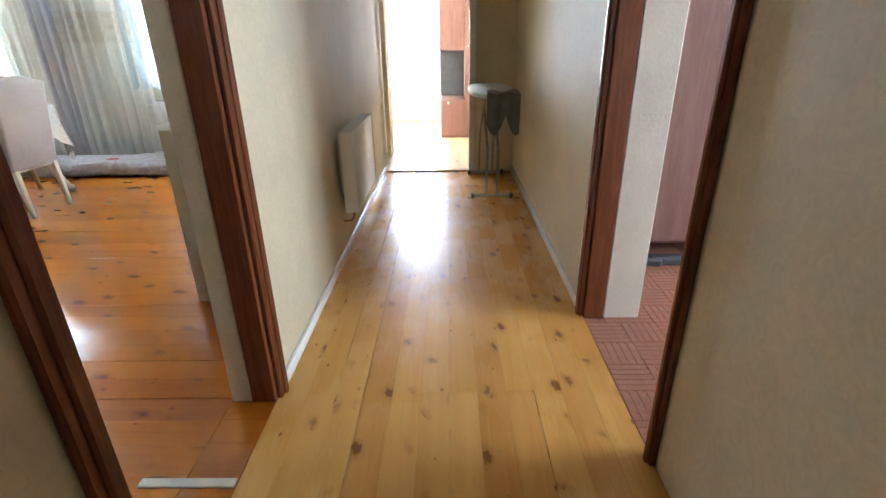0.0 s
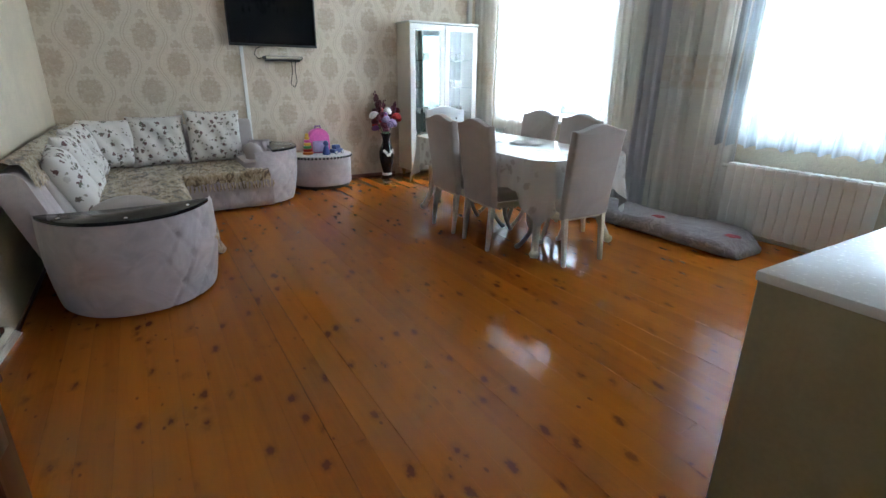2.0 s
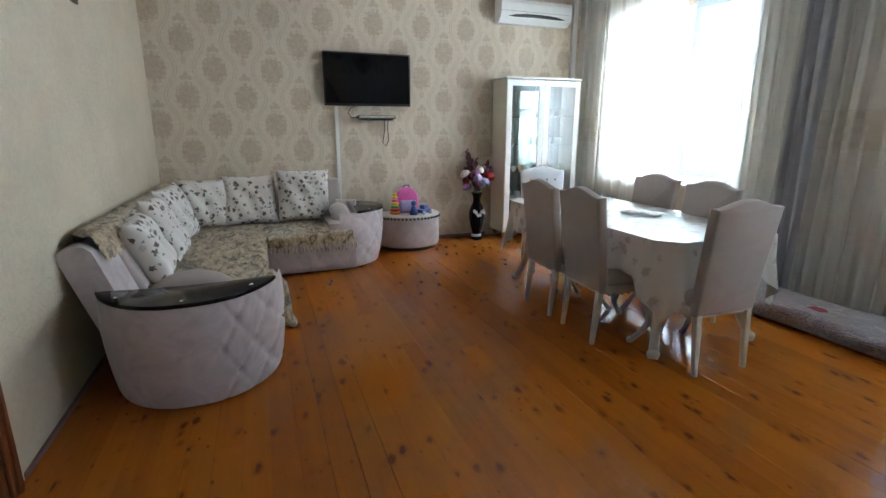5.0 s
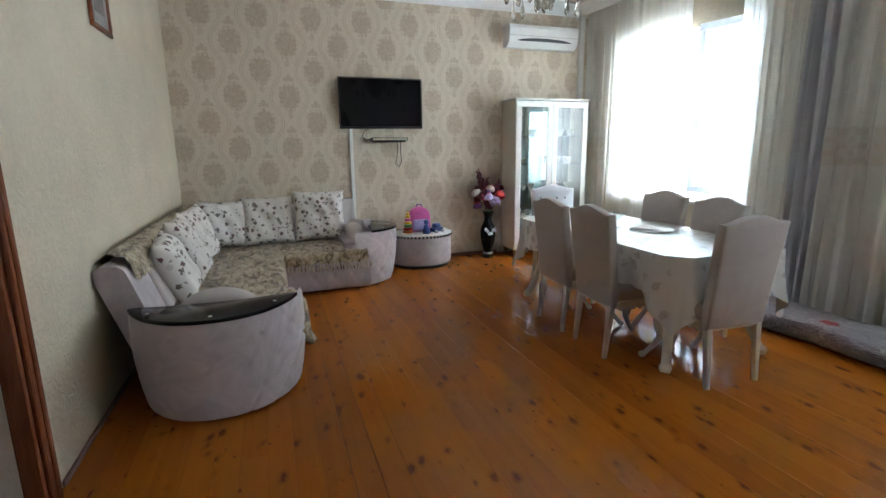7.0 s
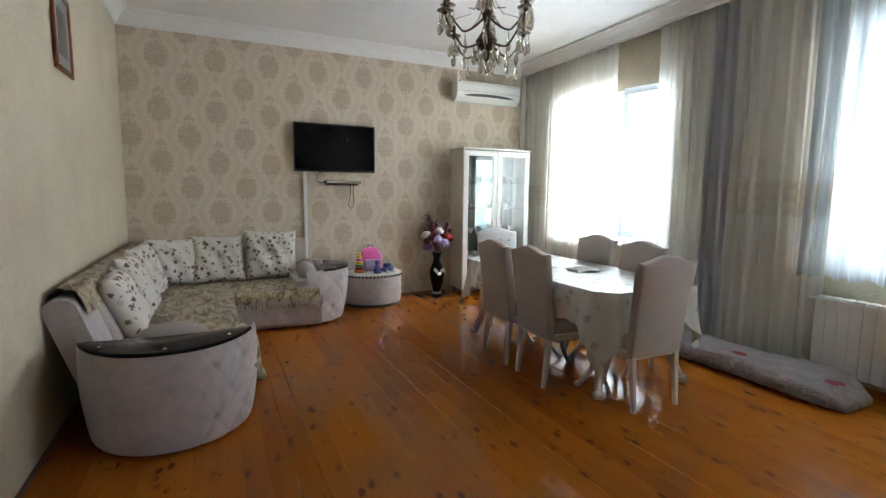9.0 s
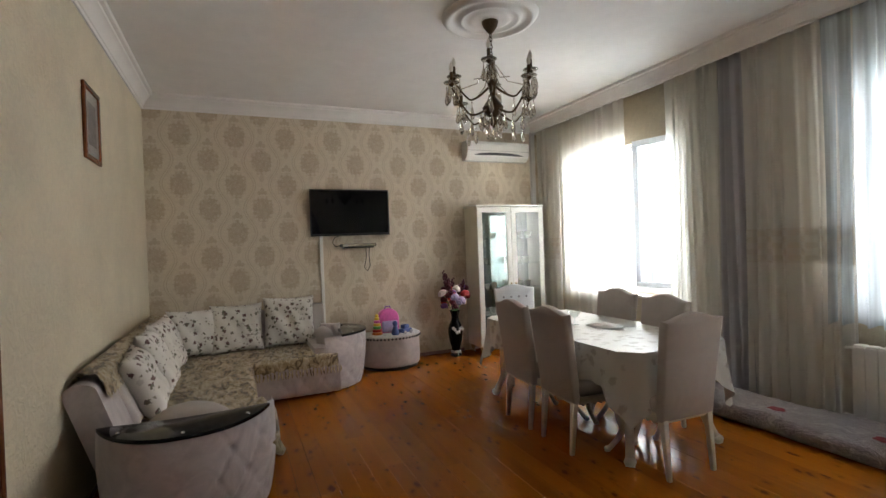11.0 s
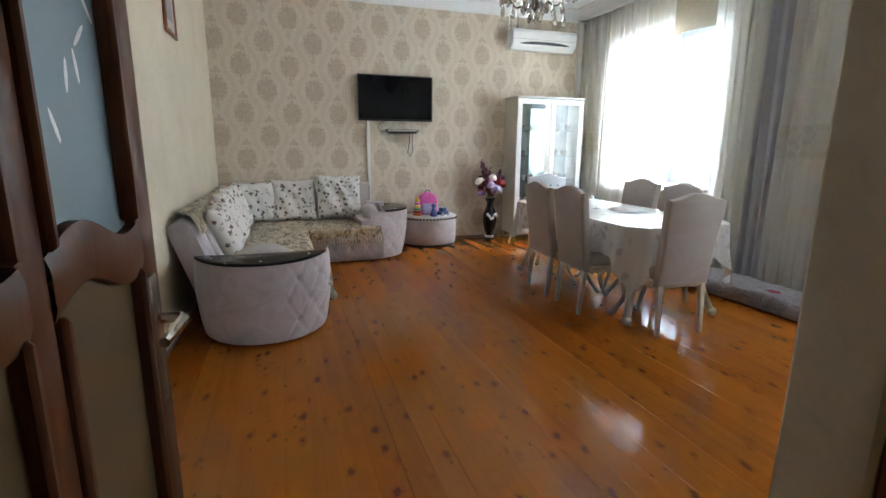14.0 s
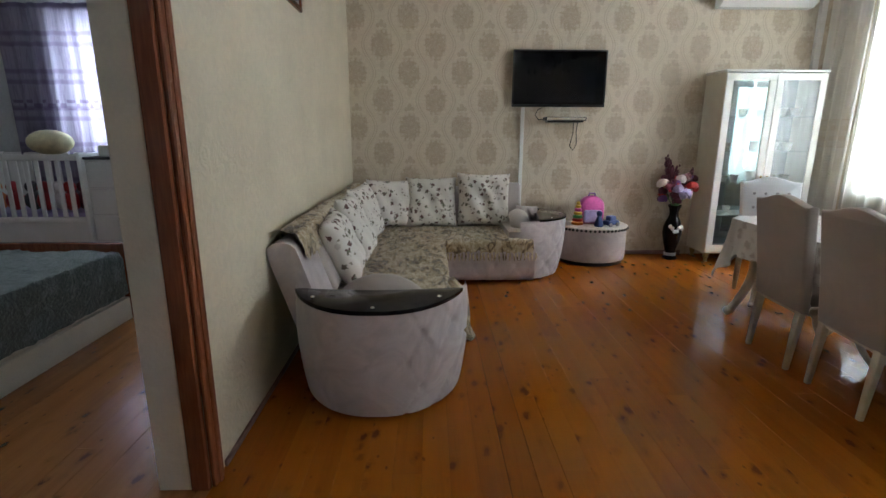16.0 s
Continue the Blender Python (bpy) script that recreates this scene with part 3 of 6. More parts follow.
setting("trim_ceiling_rosette", bm, "cornice", "white round plaster ceiling rosette", 60)


# ---- door frames ----
def casing_x(name, xf, out, y0, y1, top, w=0.085, t=0.022):
    """Moulded architrave on a wall face at x = xf that faces the sign out, round an opening y0..y1."""
    bm = bmesh.new()
    for a, b in ((y0 - w, y0), (y1, y1 + w)):
        xs = sorted((xf, xf + out * t))
        bx(bm, (xs[0], a, 0), (xs[1], b, top + w), 0.006)
        mid = (a + b) / 2
        xs = sorted((xf + out * (t - 0.004), xf + out * (t + 0.010)))
        bx(bm, (xs[0], mid - 0.013, 0), (xs[1], mid + 0.013, top + w / 2), 0.006)
    xs = sorted((xf, xf + out * (t + 0.002)))
    bx(bm, (xs[0], y0 - w - 0.01, top), (xs[1], y1 + w + 0.01, top + w), 0.006)
    return setting(name, bm, "frame", "dark mahogany door casing")


def casing_y(name, yf, out, x0, x1, top, w=0.085, t=0.022):
    bm = bmesh.new()
    for a, b in ((x0 - w, x0), (x1, x1 + w)):
        ys = sorted((yf, yf + out * t))
        bx(bm, (a, ys[0], 0), (b, ys[1], top + w), 0.006)
        mid = (a + b) / 2
        ys = sorted((yf + out * (t - 0.004), yf + out * (t + 0.010)))
        bx(bm, (mid - 0.013, ys[0], 0), (mid + 0.013, ys[1], top + w / 2), 0.006)
    ys = sorted((yf, yf + out * (t + 0.002)))
    bx(bm, (x0 - w - 0.01, ys[0], top), (x1 + w + 0.01, ys[1], top + w), 0.006)
    return setting(name, bm, "frame", "dark mahogany door casing")


def liner_x(name, xa, xb, y0, y1, top, t=0.03):
    bm = bmesh.new()
    for a, b in ((y0, y0 + t), (y1 - t, y1)):
        bx(bm, (xa, a, 0), (xb, b, top), 0.004)
    bx(bm, (xa, y0 + t, top - t), (xb, y1 - t, top), 0.004)
    return setting(name, bm, "frame", "dark mahogany door frame")


def liner_y(name, ya, yb, x0, x1, top, t=0.03):
    bm = bmesh.new()
    for a, b in ((x0, x0 + t), (x1 - t, x1)):
        bx(bm, (a, ya, 0), (b, yb, top), 0.004)
    bx(bm, (x0 + t, ya, top - t), (x1 - t, yb, top), 0.004)
    return setting(name, bm, "frame", "dark mahogany door frame")


casing_x("trim_casing_hall", HX0, 1, DY0 + 0.005, DY1 - 0.005, 2.24, 0.078)
liner_x("door_frame_living", -0.738, HX0 + 0.002, DY0, DY1, 2.25, 0.022)
casing_y("trim_casing_bedroom", Y0, 1, BX0 + 0.005, BX1 - 0.005, 2.24, 0.08)
liner_y("door_frame_bedroom", Y0 - 0.07, Y0 + 0.002, BX0, BX1, 2.25, 0.025)
casing_x("trim_casing_parquet", HX1, -1, RY0 + 0.005, RY1 - 0.005, 2.24, 0.05)
liner_x("door_frame_parquet", HX1 - 0.002, HX1 + 0.09, RY0, RY1, 2.25, 0.022)
# plaster reveals
for name, lo, hi in (
    ("trim_reveal_a", (-0.812, DY1 - 0.020, 0), (-0.740, DY1 - 0.002, 2.24)),
    ("trim_reveal_b", (-0.812, DY0 + 0.002, 0), (-0.740, DY0 + 0.020, 2.24)),
    ("trim_reveal_c", (BX0 + 0.002, Y0 - 0.197, 0), (BX0 + 0.020, Y0 - 0.072, 2.24)),
    ("trim_reveal_d", (HX1 + 0.092, RY1 - 0.020, 0), (HX1 + 0.258, RY1 - 0.002, 2.24)),
):
    setting(name, box(lo, hi, 0.004), "hallwall" if lo[0] < -0.5 and lo[1] > 1.5 else "reveal", "rough plastered door reveal")

# strip of paler boards at the living room threshold
setting("trim_threshold_living", box((-0.95, 2.165, -0.02), (-0.655, 2.198, 0.005), 0.002), "ivory_wood", "worn pale threshold strip")
setting("trim_threshold_end", box((HX0 + 0.01, HY1 - 0.01, -0.02), (0.22, HY1 + 0.06, 0.016), 0.004), "brass", "narrow metal threshold strip")

# white skirting in the hall
for name, lo, hi in (
    ("baseboard_hall_west", (HX0, DY1 + 0.082, 0), (HX0 + 0.018, HY1 - 0.005, 0.055)),
    ("baseboard_hall_east", (HX1 - 0.018, RY1 + 0.08, 0), (HX1, HY1 - 0.005, 0.055)),
):
    setting(name, box(lo, hi, 0.006, 2), "white", "narrow white plastic skirting board")
for name, lo, hi in (("baseboard_living_west", (X0, 3.2, 0), (X0 + 0.02, 5.2, 0.045)), ("baseboard_living_south", (X0, Y0, 0), (BX0 - 0.12, Y0 + 0.015, 0.03))):
    setting(name, box(lo, hi, 0.006, 2), "redwood", "narrow brown wooden skirting")


# ---- windows ----
def window_y(name, x0, x1, z0, z1, y, bars, material="pvc", sill=0.12, label="white plastic window"):
    """A framed window in a wall along x; y: its plane; bars: x of the mullions."""
    w = tagged(new(name), label, kind="structure")
    fr = bmesh.new()
    t = 0.06
    bx(fr, (x0, y - 0.035, z0), (x1, y + 0.035, z0 + t), 0.006)
    bx(fr, (x0, y - 0.035, z1 - t), (x1, y + 0.035, z1), 0.006)
    edges = [x0, *bars, x1]
    bx(fr, (x0, y - 0.034, z0 + t), (x0 + t, y + 0.034, z1 - t), 0.006)
    bx(fr, (x1 - t, y - 0.034, z0 + t), (x1, y + 0.034, z1 - t), 0.006)
    for b in bars:
        bx(fr, (b - t / 2, y - 0.034, z0 + t), (b + t / 2, y + 0.034, z1 - t), 0.006)
    part("window_frame", fr, material, w)
    if sill:
        part("window_sill", box((x0 - 0.05, y - 0.235, z0 - 0.035), (x1 + 0.05, y - 0.034, z0 - 0.002), 0.008, 2), "white", w)
    for a, b in zip(edges, edges[1:]):
        p = part("pane", box((a + t / 2, y - 0.004, z0 + t), (b - t / 2, y + 0.004, z1 - t)), "glass", w)
        p.visible_shadow = False
    return w


def window_x(name, y0, y1, z0, z1, x, bars, label):
    w = tagged(new(name), label, kind="structure")
    fr = bmesh.new()
    t = 0.06
    for a, b in ((z0, z0 + t), (z1 - t, z1)):
        bx(fr, (x - 0.035, y0, a), (x + 0.035, y1, b), 0.006)
    for a, b in ((y0, y0 + t), (y1 - t, y1), *((c - t / 2, c + t / 2) for c in bars)):
        bx(fr, (x - 0.034, a, z0 + t), (x + 0.034, b, z1 - t), 0.006)
    part("window_frame", fr, "pvc", w)
    edges = [y0, *bars, y1]
    for a, b in zip(edges, edges[1:]):
        p = part("pane", box((x - 0.004, a + t / 2, z0 + t), (x + 0.004, b - t / 2, z1 - t)), "glass", w)
        p.visible_shadow = False
    return w


win_a = window_y("window_1", WA[0], WA[1], WA[2], WA[3], 6.78, (-5.92, -5.30), sill=0.12, label="white plastic window with one sash open")
win_b = window_y("window_2", WB[0], WB[1], WB[2], WB[3], 6.78, (-2.35,), label="white plastic window above the radiator")
window_y("window_3", -1.17, -0.16, 0.52, 2.4, 9.55, (), label="bright window at the end of the hall")
window_x("window_4", -1.55, -0.30, 1.19, 2.5, X0 - 0.15, (-0.92,), "bright bedroom window")
window_x("window_5", 1.6, 3.2, 0.85, 2.3, 4.2, (2.4,), "white window")

# the open sash, hinged on the jamb and swung into the room
sash = part("sash", bmesh.new(), "pvc_sash", win_a)
bm = bmesh.new()
W_, H_ = 0.58, 1.68
for lo, hi in (((0, -0.03, 0), (W_, 0.03, 0.07)), ((0, -0.03, H_ - 0.07), (W_, 0.03, H_)), ((0, -0.029, 0.07), (0.07, 0.029, H_ - 0.07)), ((W_ - 0.07, -0.029, 0.07), (W_, 0.029, H_ - 0.07))):
    bx(bm, lo, hi, 0.008, 2)
bx(bm, (W_ - 0.05, -0.045, H_ * 0.45), (W_ - 0.025, -0.029, H_ * 0.45 + 0.05), 0.004)
bx(bm, (W_ - 0.16, -0.06, H_ * 0.45 + 0.015), (W_ - 0.025, -0.045, H_ * 0.45 + 0.035), 0.004)
bm.to_mesh(sash.data)
bm.free()
smooth_of(sash.data)
sash.matrix_local = pose(-4.74, 6.66, WA[2] + 0.09, 0, 0, 180 + 14)
p = part("pane", box((0.07, -0.004, 0.07), (W_ - 0.07, 0.004, H_ - 0.07)), "glass", sash)
p.visible_shadow = False


# ---- living room things ----
def root_inv(ob):
    while ob.parent is not None:
        ob = ob.parent
    return ob.matrix_basis.inverted()


def wpart(name, bm, material, parent, label="", smooth=40.0):
    """A part given in world places, under a thing or a part that is not itself moved."""
    bm.transform(root_inv(parent))
    return part(name, bm, material, parent, label, smooth)


def repeat(src, name, parent, m, label=""):
    """Another part that shares src's mesh."""
    ob = new(name, src.data)
    ob.parent = parent
    ob.matrix_local = m
    return tagged(ob, label) if label else ob


# corner sofa
sofa = thing("corner_sofa", -5.6, 1.9, 0, 0, "mauve-grey velvet corner sofa with tufted round arms and black tray tops", "sofa")
# Black block added where the dark shadow lies under the sofa.
wpart("base", bx(bx(bmesh.new(), (-7.0, 1.55, 0.0), (-4.35, 2.30, 0.06), 0.0), (-6.95, 2.2, 0.0), (-6.25, 3.10, 0.06)), "black", sofa, "low black block in place of the shadow under the sofa")


def tuft(u, v, depth=0.010):
    """Depth of diamond tufting at u, v in metres."""
    a, b = (u + v * 0.66) / 0.20, (u - v * 0.66) / 0.20
    da, db = abs(a - round(a)), abs(b - round(b))
    line = max(math.exp(-(da / 0.032) ** 2), math.exp(-(db / 0.032) ** 2))
    knot = math.exp(-((da / 0.10) ** 2 + (db / 0.10) ** 2))
    return -depth * line - depth * 0.9 * knot


def soft_front(x0, y0, z0, x1, y1, z1):
    """A padded front from (x0, y0) to (x1, y1) with tufting, upright."""
    p, q = Vector((x0, y0, 0)), Vector((x1, y1, 0))
    d = q - p
    L = d.length
    n = Vector((d.y, -d.x, 0)).normalized()
    nu = max(20, int(L / 0.018))

    def f(u, v):
        bulge = 0.035 * (1 - abs(2 * v - 1) ** 4) + tuft(u * L, v * (z1 - z0))
        return p + d * u + n * bulge + Vector((0, 0, z0 + (z1 - z0) * v))
    return surf(bmesh.new(), f, nu, 18)


wpart("seat", bx(bmesh.new(), (-6.98, 1.58, 0.06), (-4.30, 2.30, 0.40), 0.03, 3), "velvet", sofa)
wpart("seat", bx(bmesh.new(), (-6.98, 2.25, 0.06), (-6.13, 3.16, 0.40), 0.03, 3), "velvet", sofa)
wpart("front_panel", soft_front(-4.25, 2.33, 0.03, -6.10, 2.33, 0.38), "velvet", sofa, "tufted velvet front", 60)
wpart("front_panel", soft_front(-6.10, 2.34, 0.03, -6.10, 3.22, 0.38), "velvet", sofa, "tufted velvet front", 60)


def slab(x0, x1, yb, yt, thick, z0, z1):
    """A leaning back along x: its rear from yb at the foot to yt at the top."""
    prof = []
    for i in range(9):
        a = i / 8
        prof.append((yb + (yt - yb) * a, z0 + (z1 - z0 - 0.05) * a))
    for i in range(7):
        a = math.pi * i / 6
        prof.append((yt + thick / 2 - math.cos(a) * thick / 2, z1 - 0.05 + math.sin(a) * 0.06))
    for i in range(9):
        a = 1 - i / 8
        prof.append((yb + (yt - yb) * a + thick, z0 + (z1 - z0 - 0.05) * a))
    k = len(prof)

    def f(u, v):
        y, z = prof[int(round(u * k)) % k]
        return Vector((x0 + (x1 - x0) * v, y, z))
    return surf(bmesh.new(), f, k, 1, wrap_u=True, caps=True)


wpart("backrest", slab(-7.0, -4.24, 1.58, 1.365, 0.17, 0.10, 0.80), "velvet", sofa)
bm = slab(-3.2, -1.55, 1.58, 1.365, 0.17, 0.10, 0.80)
bm.transform(Matrix.Translation((-8.59, 0, 0)) @ Matrix.Rotation(radians(-90), 4, "Z"))
wpart("backrest", bm, "velvet", sofa)


def arm_outline(s, A, w):
    """Plan of the round arm's outer face for s from -1 to 1."""
    return Vector((A * (1 - abs(s) ** 2.3) ** 0.62, w * s, 0))


def arm(m, side, name_label):
    H = 0.585
    bm = bmesh.new()

    def f(u, v):
        s = -1 + 2 * u
        lean = v ** 0.8
        p = arm_outline(s, 0.46 + 0.07 * lean, 0.44 + 0.03 * lean)
        belly = 0.018 * math.sin(math.pi * min(1, v * 1.0))
        k = min(1.0, max(0.0, (s * side - 0.25) / 0.12))
        arc = s * 0.62
        d = belly + tuft(arc, v * H, 0.022) * k
        n = Vector((p.x + 0.12, p.y * 0.9, 0)).normalized()
        return p + n * d + Vector((0, 0, 0.02 + (H - 0.02) * v))
    surf(bm, f, 72, 30)
    bm2 = bmesh.new()
    out = [arm_outline(-1 + 2 * i / 40, 0.45, 0.44) for i in range(41)]
    prism(bm2, [(p.x, p.y) for p in out] + [(-0.10, 0.44), (-0.10, -0.44)], 0.02, H - 0.10)
    bm2.transform(m)
    bm.transform(m)
    a = wpart("arm", bm, "velvet", sofa, name_label, 60)
    wpart("arm_core", bm2, "velvet", sofa)
    t = bmesh.new()
    o = [arm_outline(-1 + 2 * i / 48, 0.535, 0.475) for i in range(49)]
    rim = [p for p in o if p.x > 0.17]
    inner = [(0.17 + 0.05 * (1 - (1 - 2 * i / 16) ** 2), rim[-1].y * (1 - 2 * i / 16)) for i in range(1, 16)]
    prism(t, [(p.x, p.y) for p in rim] + inner, H - 0.010, H + 0.012, m, 0.003)
    tray = wpart("tray", t, "black_gloss", sofa, "glossy black glass arm tray")
    for s in (-0.72, 0.0, 0.72):
        p = arm_outline(s, 0.49, 0.43)
        st = ball(bmesh.new(), (p.x, p.y, H + 0.014), 0.011, 10, (1, 1, 0.6))
        st.transform(m)
        wpart("stud", st, "chrome", tray, "small chrome stud")
    pad = bmesh.new()

    def g(u, v):
        a = math.pi * u
        r = math.cos((v - 0.5) * math.pi) ** 0.5
        return Vector((0.06 + 0.10 * (v - 0.5) * 2, 0.27 * math.cos(a) * (0.7 + 0.3 * r), 0.42 + 0.215 * math.sin(a) * (0.6 + 0.4 * r)))
    surf(pad, g, 22, 10)
    pad.transform(m)
    wpart("arm_pad", pad, "velvet_chair", sofa, "rounded velvet pad inside the arm")


arm(pose(-4.30, 1.98, 0), 1, "round velvet arm with diamond tufting")
arm(pose(-6.58, 3.08, 0, 0, 0, 90), -1, "round velvet arm with diamond tufting")


def pillow(name, m, w=0.48, t=0.17, label="", material="floral", button=True):
    bm = bmesh.new()
    n = 22
    for sgn in (1, -1):
        def f(u, v):
            a, b = 2 * u - 1, 2 * v - 1
            pin = 1 - 0.07 * (1 - a * a) * abs(b) ** 2 - 0.0
            pin2 = 1 - 0.07 * (1 - b * b) * abs(a) ** 2
            puff = ((1 - a ** 4) * (1 - b ** 4)) ** 0.55
            wr = 0.010 * math.sin(9 * a + 5 * b) * puff
            dim = 0.045 * math.exp(-(a * a + b * b) / 0.03) if button else 0
            return Vector((a * w / 2 * pin2, sgn * (t / 2 * puff + wr - dim * (puff > 0)), b * w / 2 * pin))
        surf(bm, f, n, n)
    bmesh.ops.remove_doubles(bm, verts=bm.verts[:], dist=0.002)
    bm.transform(Matrix.Translation((0, 0, w / 2)))
    ob = part(name, bm, material, None, smooth=70)
    ob.matrix_world = m
    return tagged(ob, label, "pillow", "pillows on the sofa")


LBL = "white square cushion printed with dark roses leaning on the sofa back"
pillow("sofa_pillow", pose(-6.73, 2.80, 0.43, -13, 1, 90), 0.56, label=LBL)
pillow("sofa_pillow", pose(-6.72, 2.26, 0.425, -22, 0, 92), 0.54, label=LBL)
pillow("sofa_pillow", pose(-6.70, 1.84, 0.425, -14, 3, 112), 0.50, label=LBL)
pillow("sofa_pillow", pose(-6.12, 1.74, 0.425, -18, -3, 170), 0.52, label=LBL)
pillow("sofa_pillow", pose(-5.52, 1.77, 0.425, -26, 3, 180), 0.52, label=LBL)
pillow("sofa_pillow", pose(-4.93, 1.75, 0.425, -24, -4, 184), 0.47, 0.19, label=LBL)
pillow("small_pillow", pose(-6.62, 3.22, 0.425, -8, 0, 60), 0.24, 0.12, "small plush grey-beige cushion beside the sofa arm", "velvet", False)

cush = part("back_cushion", box((-0.26, -0.05, 0), (0.26, 0.05, 0.42), 0.035, 3), "velvet_chair", None, smooth=60)
cush.matrix_world = pose(-4.86, 1.625, 0.425, -22, -3, 182)
tagged(cush, "grey square back cushion behind the rose-print cushions", "cushion")
cush = part("back_cushion", box((-0.26, -0.05, 0), (0.26, 0.05, 0.45), 0.035, 3), "velvet_chair", None, smooth=60)
cush.matrix_world = pose(-6.86, 2.95, 0.425, -9, 0, 90)
tagged(cush, "grey square back cushion standing upright on the sofa seat", "cushion")

# fur throws
throw = thing("fur_throw", -5.6, 1.9, 0.40, 0, "olive-brown spotted fur throw spread over the sofa seats", "throw")


def fur_sheet(path_points, along0, along1, axis, nu=70, nv=34):
    """A soft sheet that follows a profile of points, drawn along x or y."""
    prof = [Vector(p) for p in path_points]
    seg = [0.0]
    for a, b in zip(prof, prof[1:]):
        seg.append(seg[-1] + (b - a).length)

    def at(v):
        d = v * seg[-1]
        for i in range(len(seg) - 1):
            if d <= seg[i + 1] + 1e-9:
                return prof[i].lerp(prof[i + 1], (d - seg[i]) / max(1e-6, seg[i + 1] - seg[i]))
        return prof[-1]

    def f(u, v):
        p = at(v)
        s = along0 + (along1 - along0) * u
        q = Vector((s, p.x, p.y)) if axis == "x" else Vector((p.x, s, p.y))
        n = noise.noise(Vector((q.x * 5, q.y * 5, q.z * 5)))
        k = noise.noise(Vector((q.x * 30, q.y * 30, q.z * 30)))
        edge = max(0, v - 0.93) * 0.6 * noise.noise(Vector((s * 24, 0, 0)))
        return q + Vector((0.010 * n, 0.010 * k, 0.016 * n + 0.016 * k + 0.014 + edge))
    return surf(bmesh.new(), f, nu, nv)


wpart("seat_cover", fur_sheet(((1.64, 0.405), (2.34, 0.405), (2.375, 0.385), (2.385, 0.33)), -6.92, -4.42, "x", 130, 46), "fur", throw, smooth=80)
wpart("seat_cover", fur_sheet(((-6.9, 0.411), (-6.11, 0.411), (-6.055, 0.389), (-6.045, 0.295)), 2.28, 3.20, "y", 60, 46), "fur", throw, smooth=80)
wpart("back_cover", fur_sheet(((1.44, 0.70), (1.365, 0.80), (1.43, 0.85), (1.52, 0.83), (1.56, 0.74), (1.575, 0.68)), -6.95, -4.30, "x", 110, 24), "fur", throw, smooth=80)
bm = bmesh.new()
for k in range(26):
    y = 2.37 + k * 0.034
    tube(bm, [(-6.04, y, 0.31), (-6.036 + 0.004 * math.sin(k), y + 0.006 * math.sin(k * 2.1), 0.27), (-6.034, y + 0.012 * math.sin(k * 1.7), 0.235)], [0.006, 0.010, 0.003], 5)
tagged(wpart("fringe", bm, "fur", throw), kind="stuff")
bm = bmesh.new()
tube(bm, [(-4.86, 2.36, 0.40), (-4.86, 2.42, 0.30), (-4.86, 2.44, 0.16), (-4.84, 2.47, 0.06), (-4.77, 2.53, 0.03)], [0.06, 0.085, 0.08, 0.06, 0.028], 10)
wpart("hanging_end", bm, "fur", throw, "end of the fur trailing on the floor", 80)

# half-round ottoman and what stands on it
pouf = thing("ottoman", -6.99, 4.04, 0, 0, "half-round mauve-grey velvet ottoman with a lace-edged top", "ottoman")


def d_shape(rx, ry, back, n=40):
    return [(rx * math.cos(a), ry * math.sin(a)) for a in [-math.pi / 2 + math.pi * i / n for i in range(n + 1)]] + [(-back, ry * 0.98), (-back, -ry * 0.98)]


part("body", prism(bmesh.new(), d_shape(0.33, 0.375, 0.20), 0.035, 0.395, None, 0.02), "velvet", pouf)
part("base", prism(bmesh.new(), d_shape(0.31, 0.35, 0.19), 0.0, 0.035), "black", pouf, "low black base")
part("top_cloth", prism(bmesh.new(), d_shape(0.342, 0.387, 0.20), 0.393, 0.408, None, 0.004), "linen", pouf, "white cloth with a scalloped edge")
bm = bmesh.new()
for i in range(26):
    a = -math.pi / 2 + math.pi * (i + 0.5) / 26
    ball(bm, (0.340 * math.cos(a), 0.386 * math.sin(a), 0.385), 0.016, 8, (0.5, 0.9, 1))
tagged(part("lace_edge", bm, "black", pouf, "dark scalloped lace edge", 60), kind="stuff")

ring = thing("stacking_ring_toy", -6.93, 3.86, 0.409, 0, "plastic stacking ring toy in bright colours on the ottoman", "toy")
for i, (c, r) in enumerate((("orange", 0.062), ("red", 0.056), ("green", 0.050), ("yellow", 0.044), ("pink", 0.038), ("yellow", 0.030))):
    bm = bmesh.new()
    lathe(bm, [(r * 0.6, 0), (r, 0.006), (r * 1.05, 0.017), (r, 0.030), (r * 0.6, 0.036)], 18, (0, 0, i * 0.037))
    part("ring", bm, c, ring)
part("knob", ball(bmesh.new(), (0, 0, 0.238), 0.024, 12), "yellow", ring)
bag = thing("toy_backpack", -7.02, 4.03, 0.409, 0, "shiny pink toy backpack leaning on the wall", "toy")
bm = bmesh.new()
def dome(w, h, n=14):
    return [(-w, 0.0), (w, 0.0)] + [(w * math.cos(math.pi * i / n), h - w * 0.9 + w * 0.9 * math.sin(math.pi * i / n)) for i in range(n + 1)]


prism(bm, dome(0.14, 0.31), -0.06, 0.05, Matrix(((0, 0, 1, 0), (1, 0, 0, 0), (0, 1, 0, 0), (0, 0, 0, 1))), 0.03)
part("body", bm, "pink", bag, smooth=60)
part("pocket", box((0.05, -0.10, 0.02), (0.10, 0.10, 0.16), 0.035, 3), "lilac", bag, "pale lilac pocket", 60)
part("handle", tube(bmesh.new(), [(0, -0.04, 0.29), (0, -0.03, 0.335), (0, 0.03, 0.335), (0, 0.04, 0.29)], 0.009), "purple", bag)
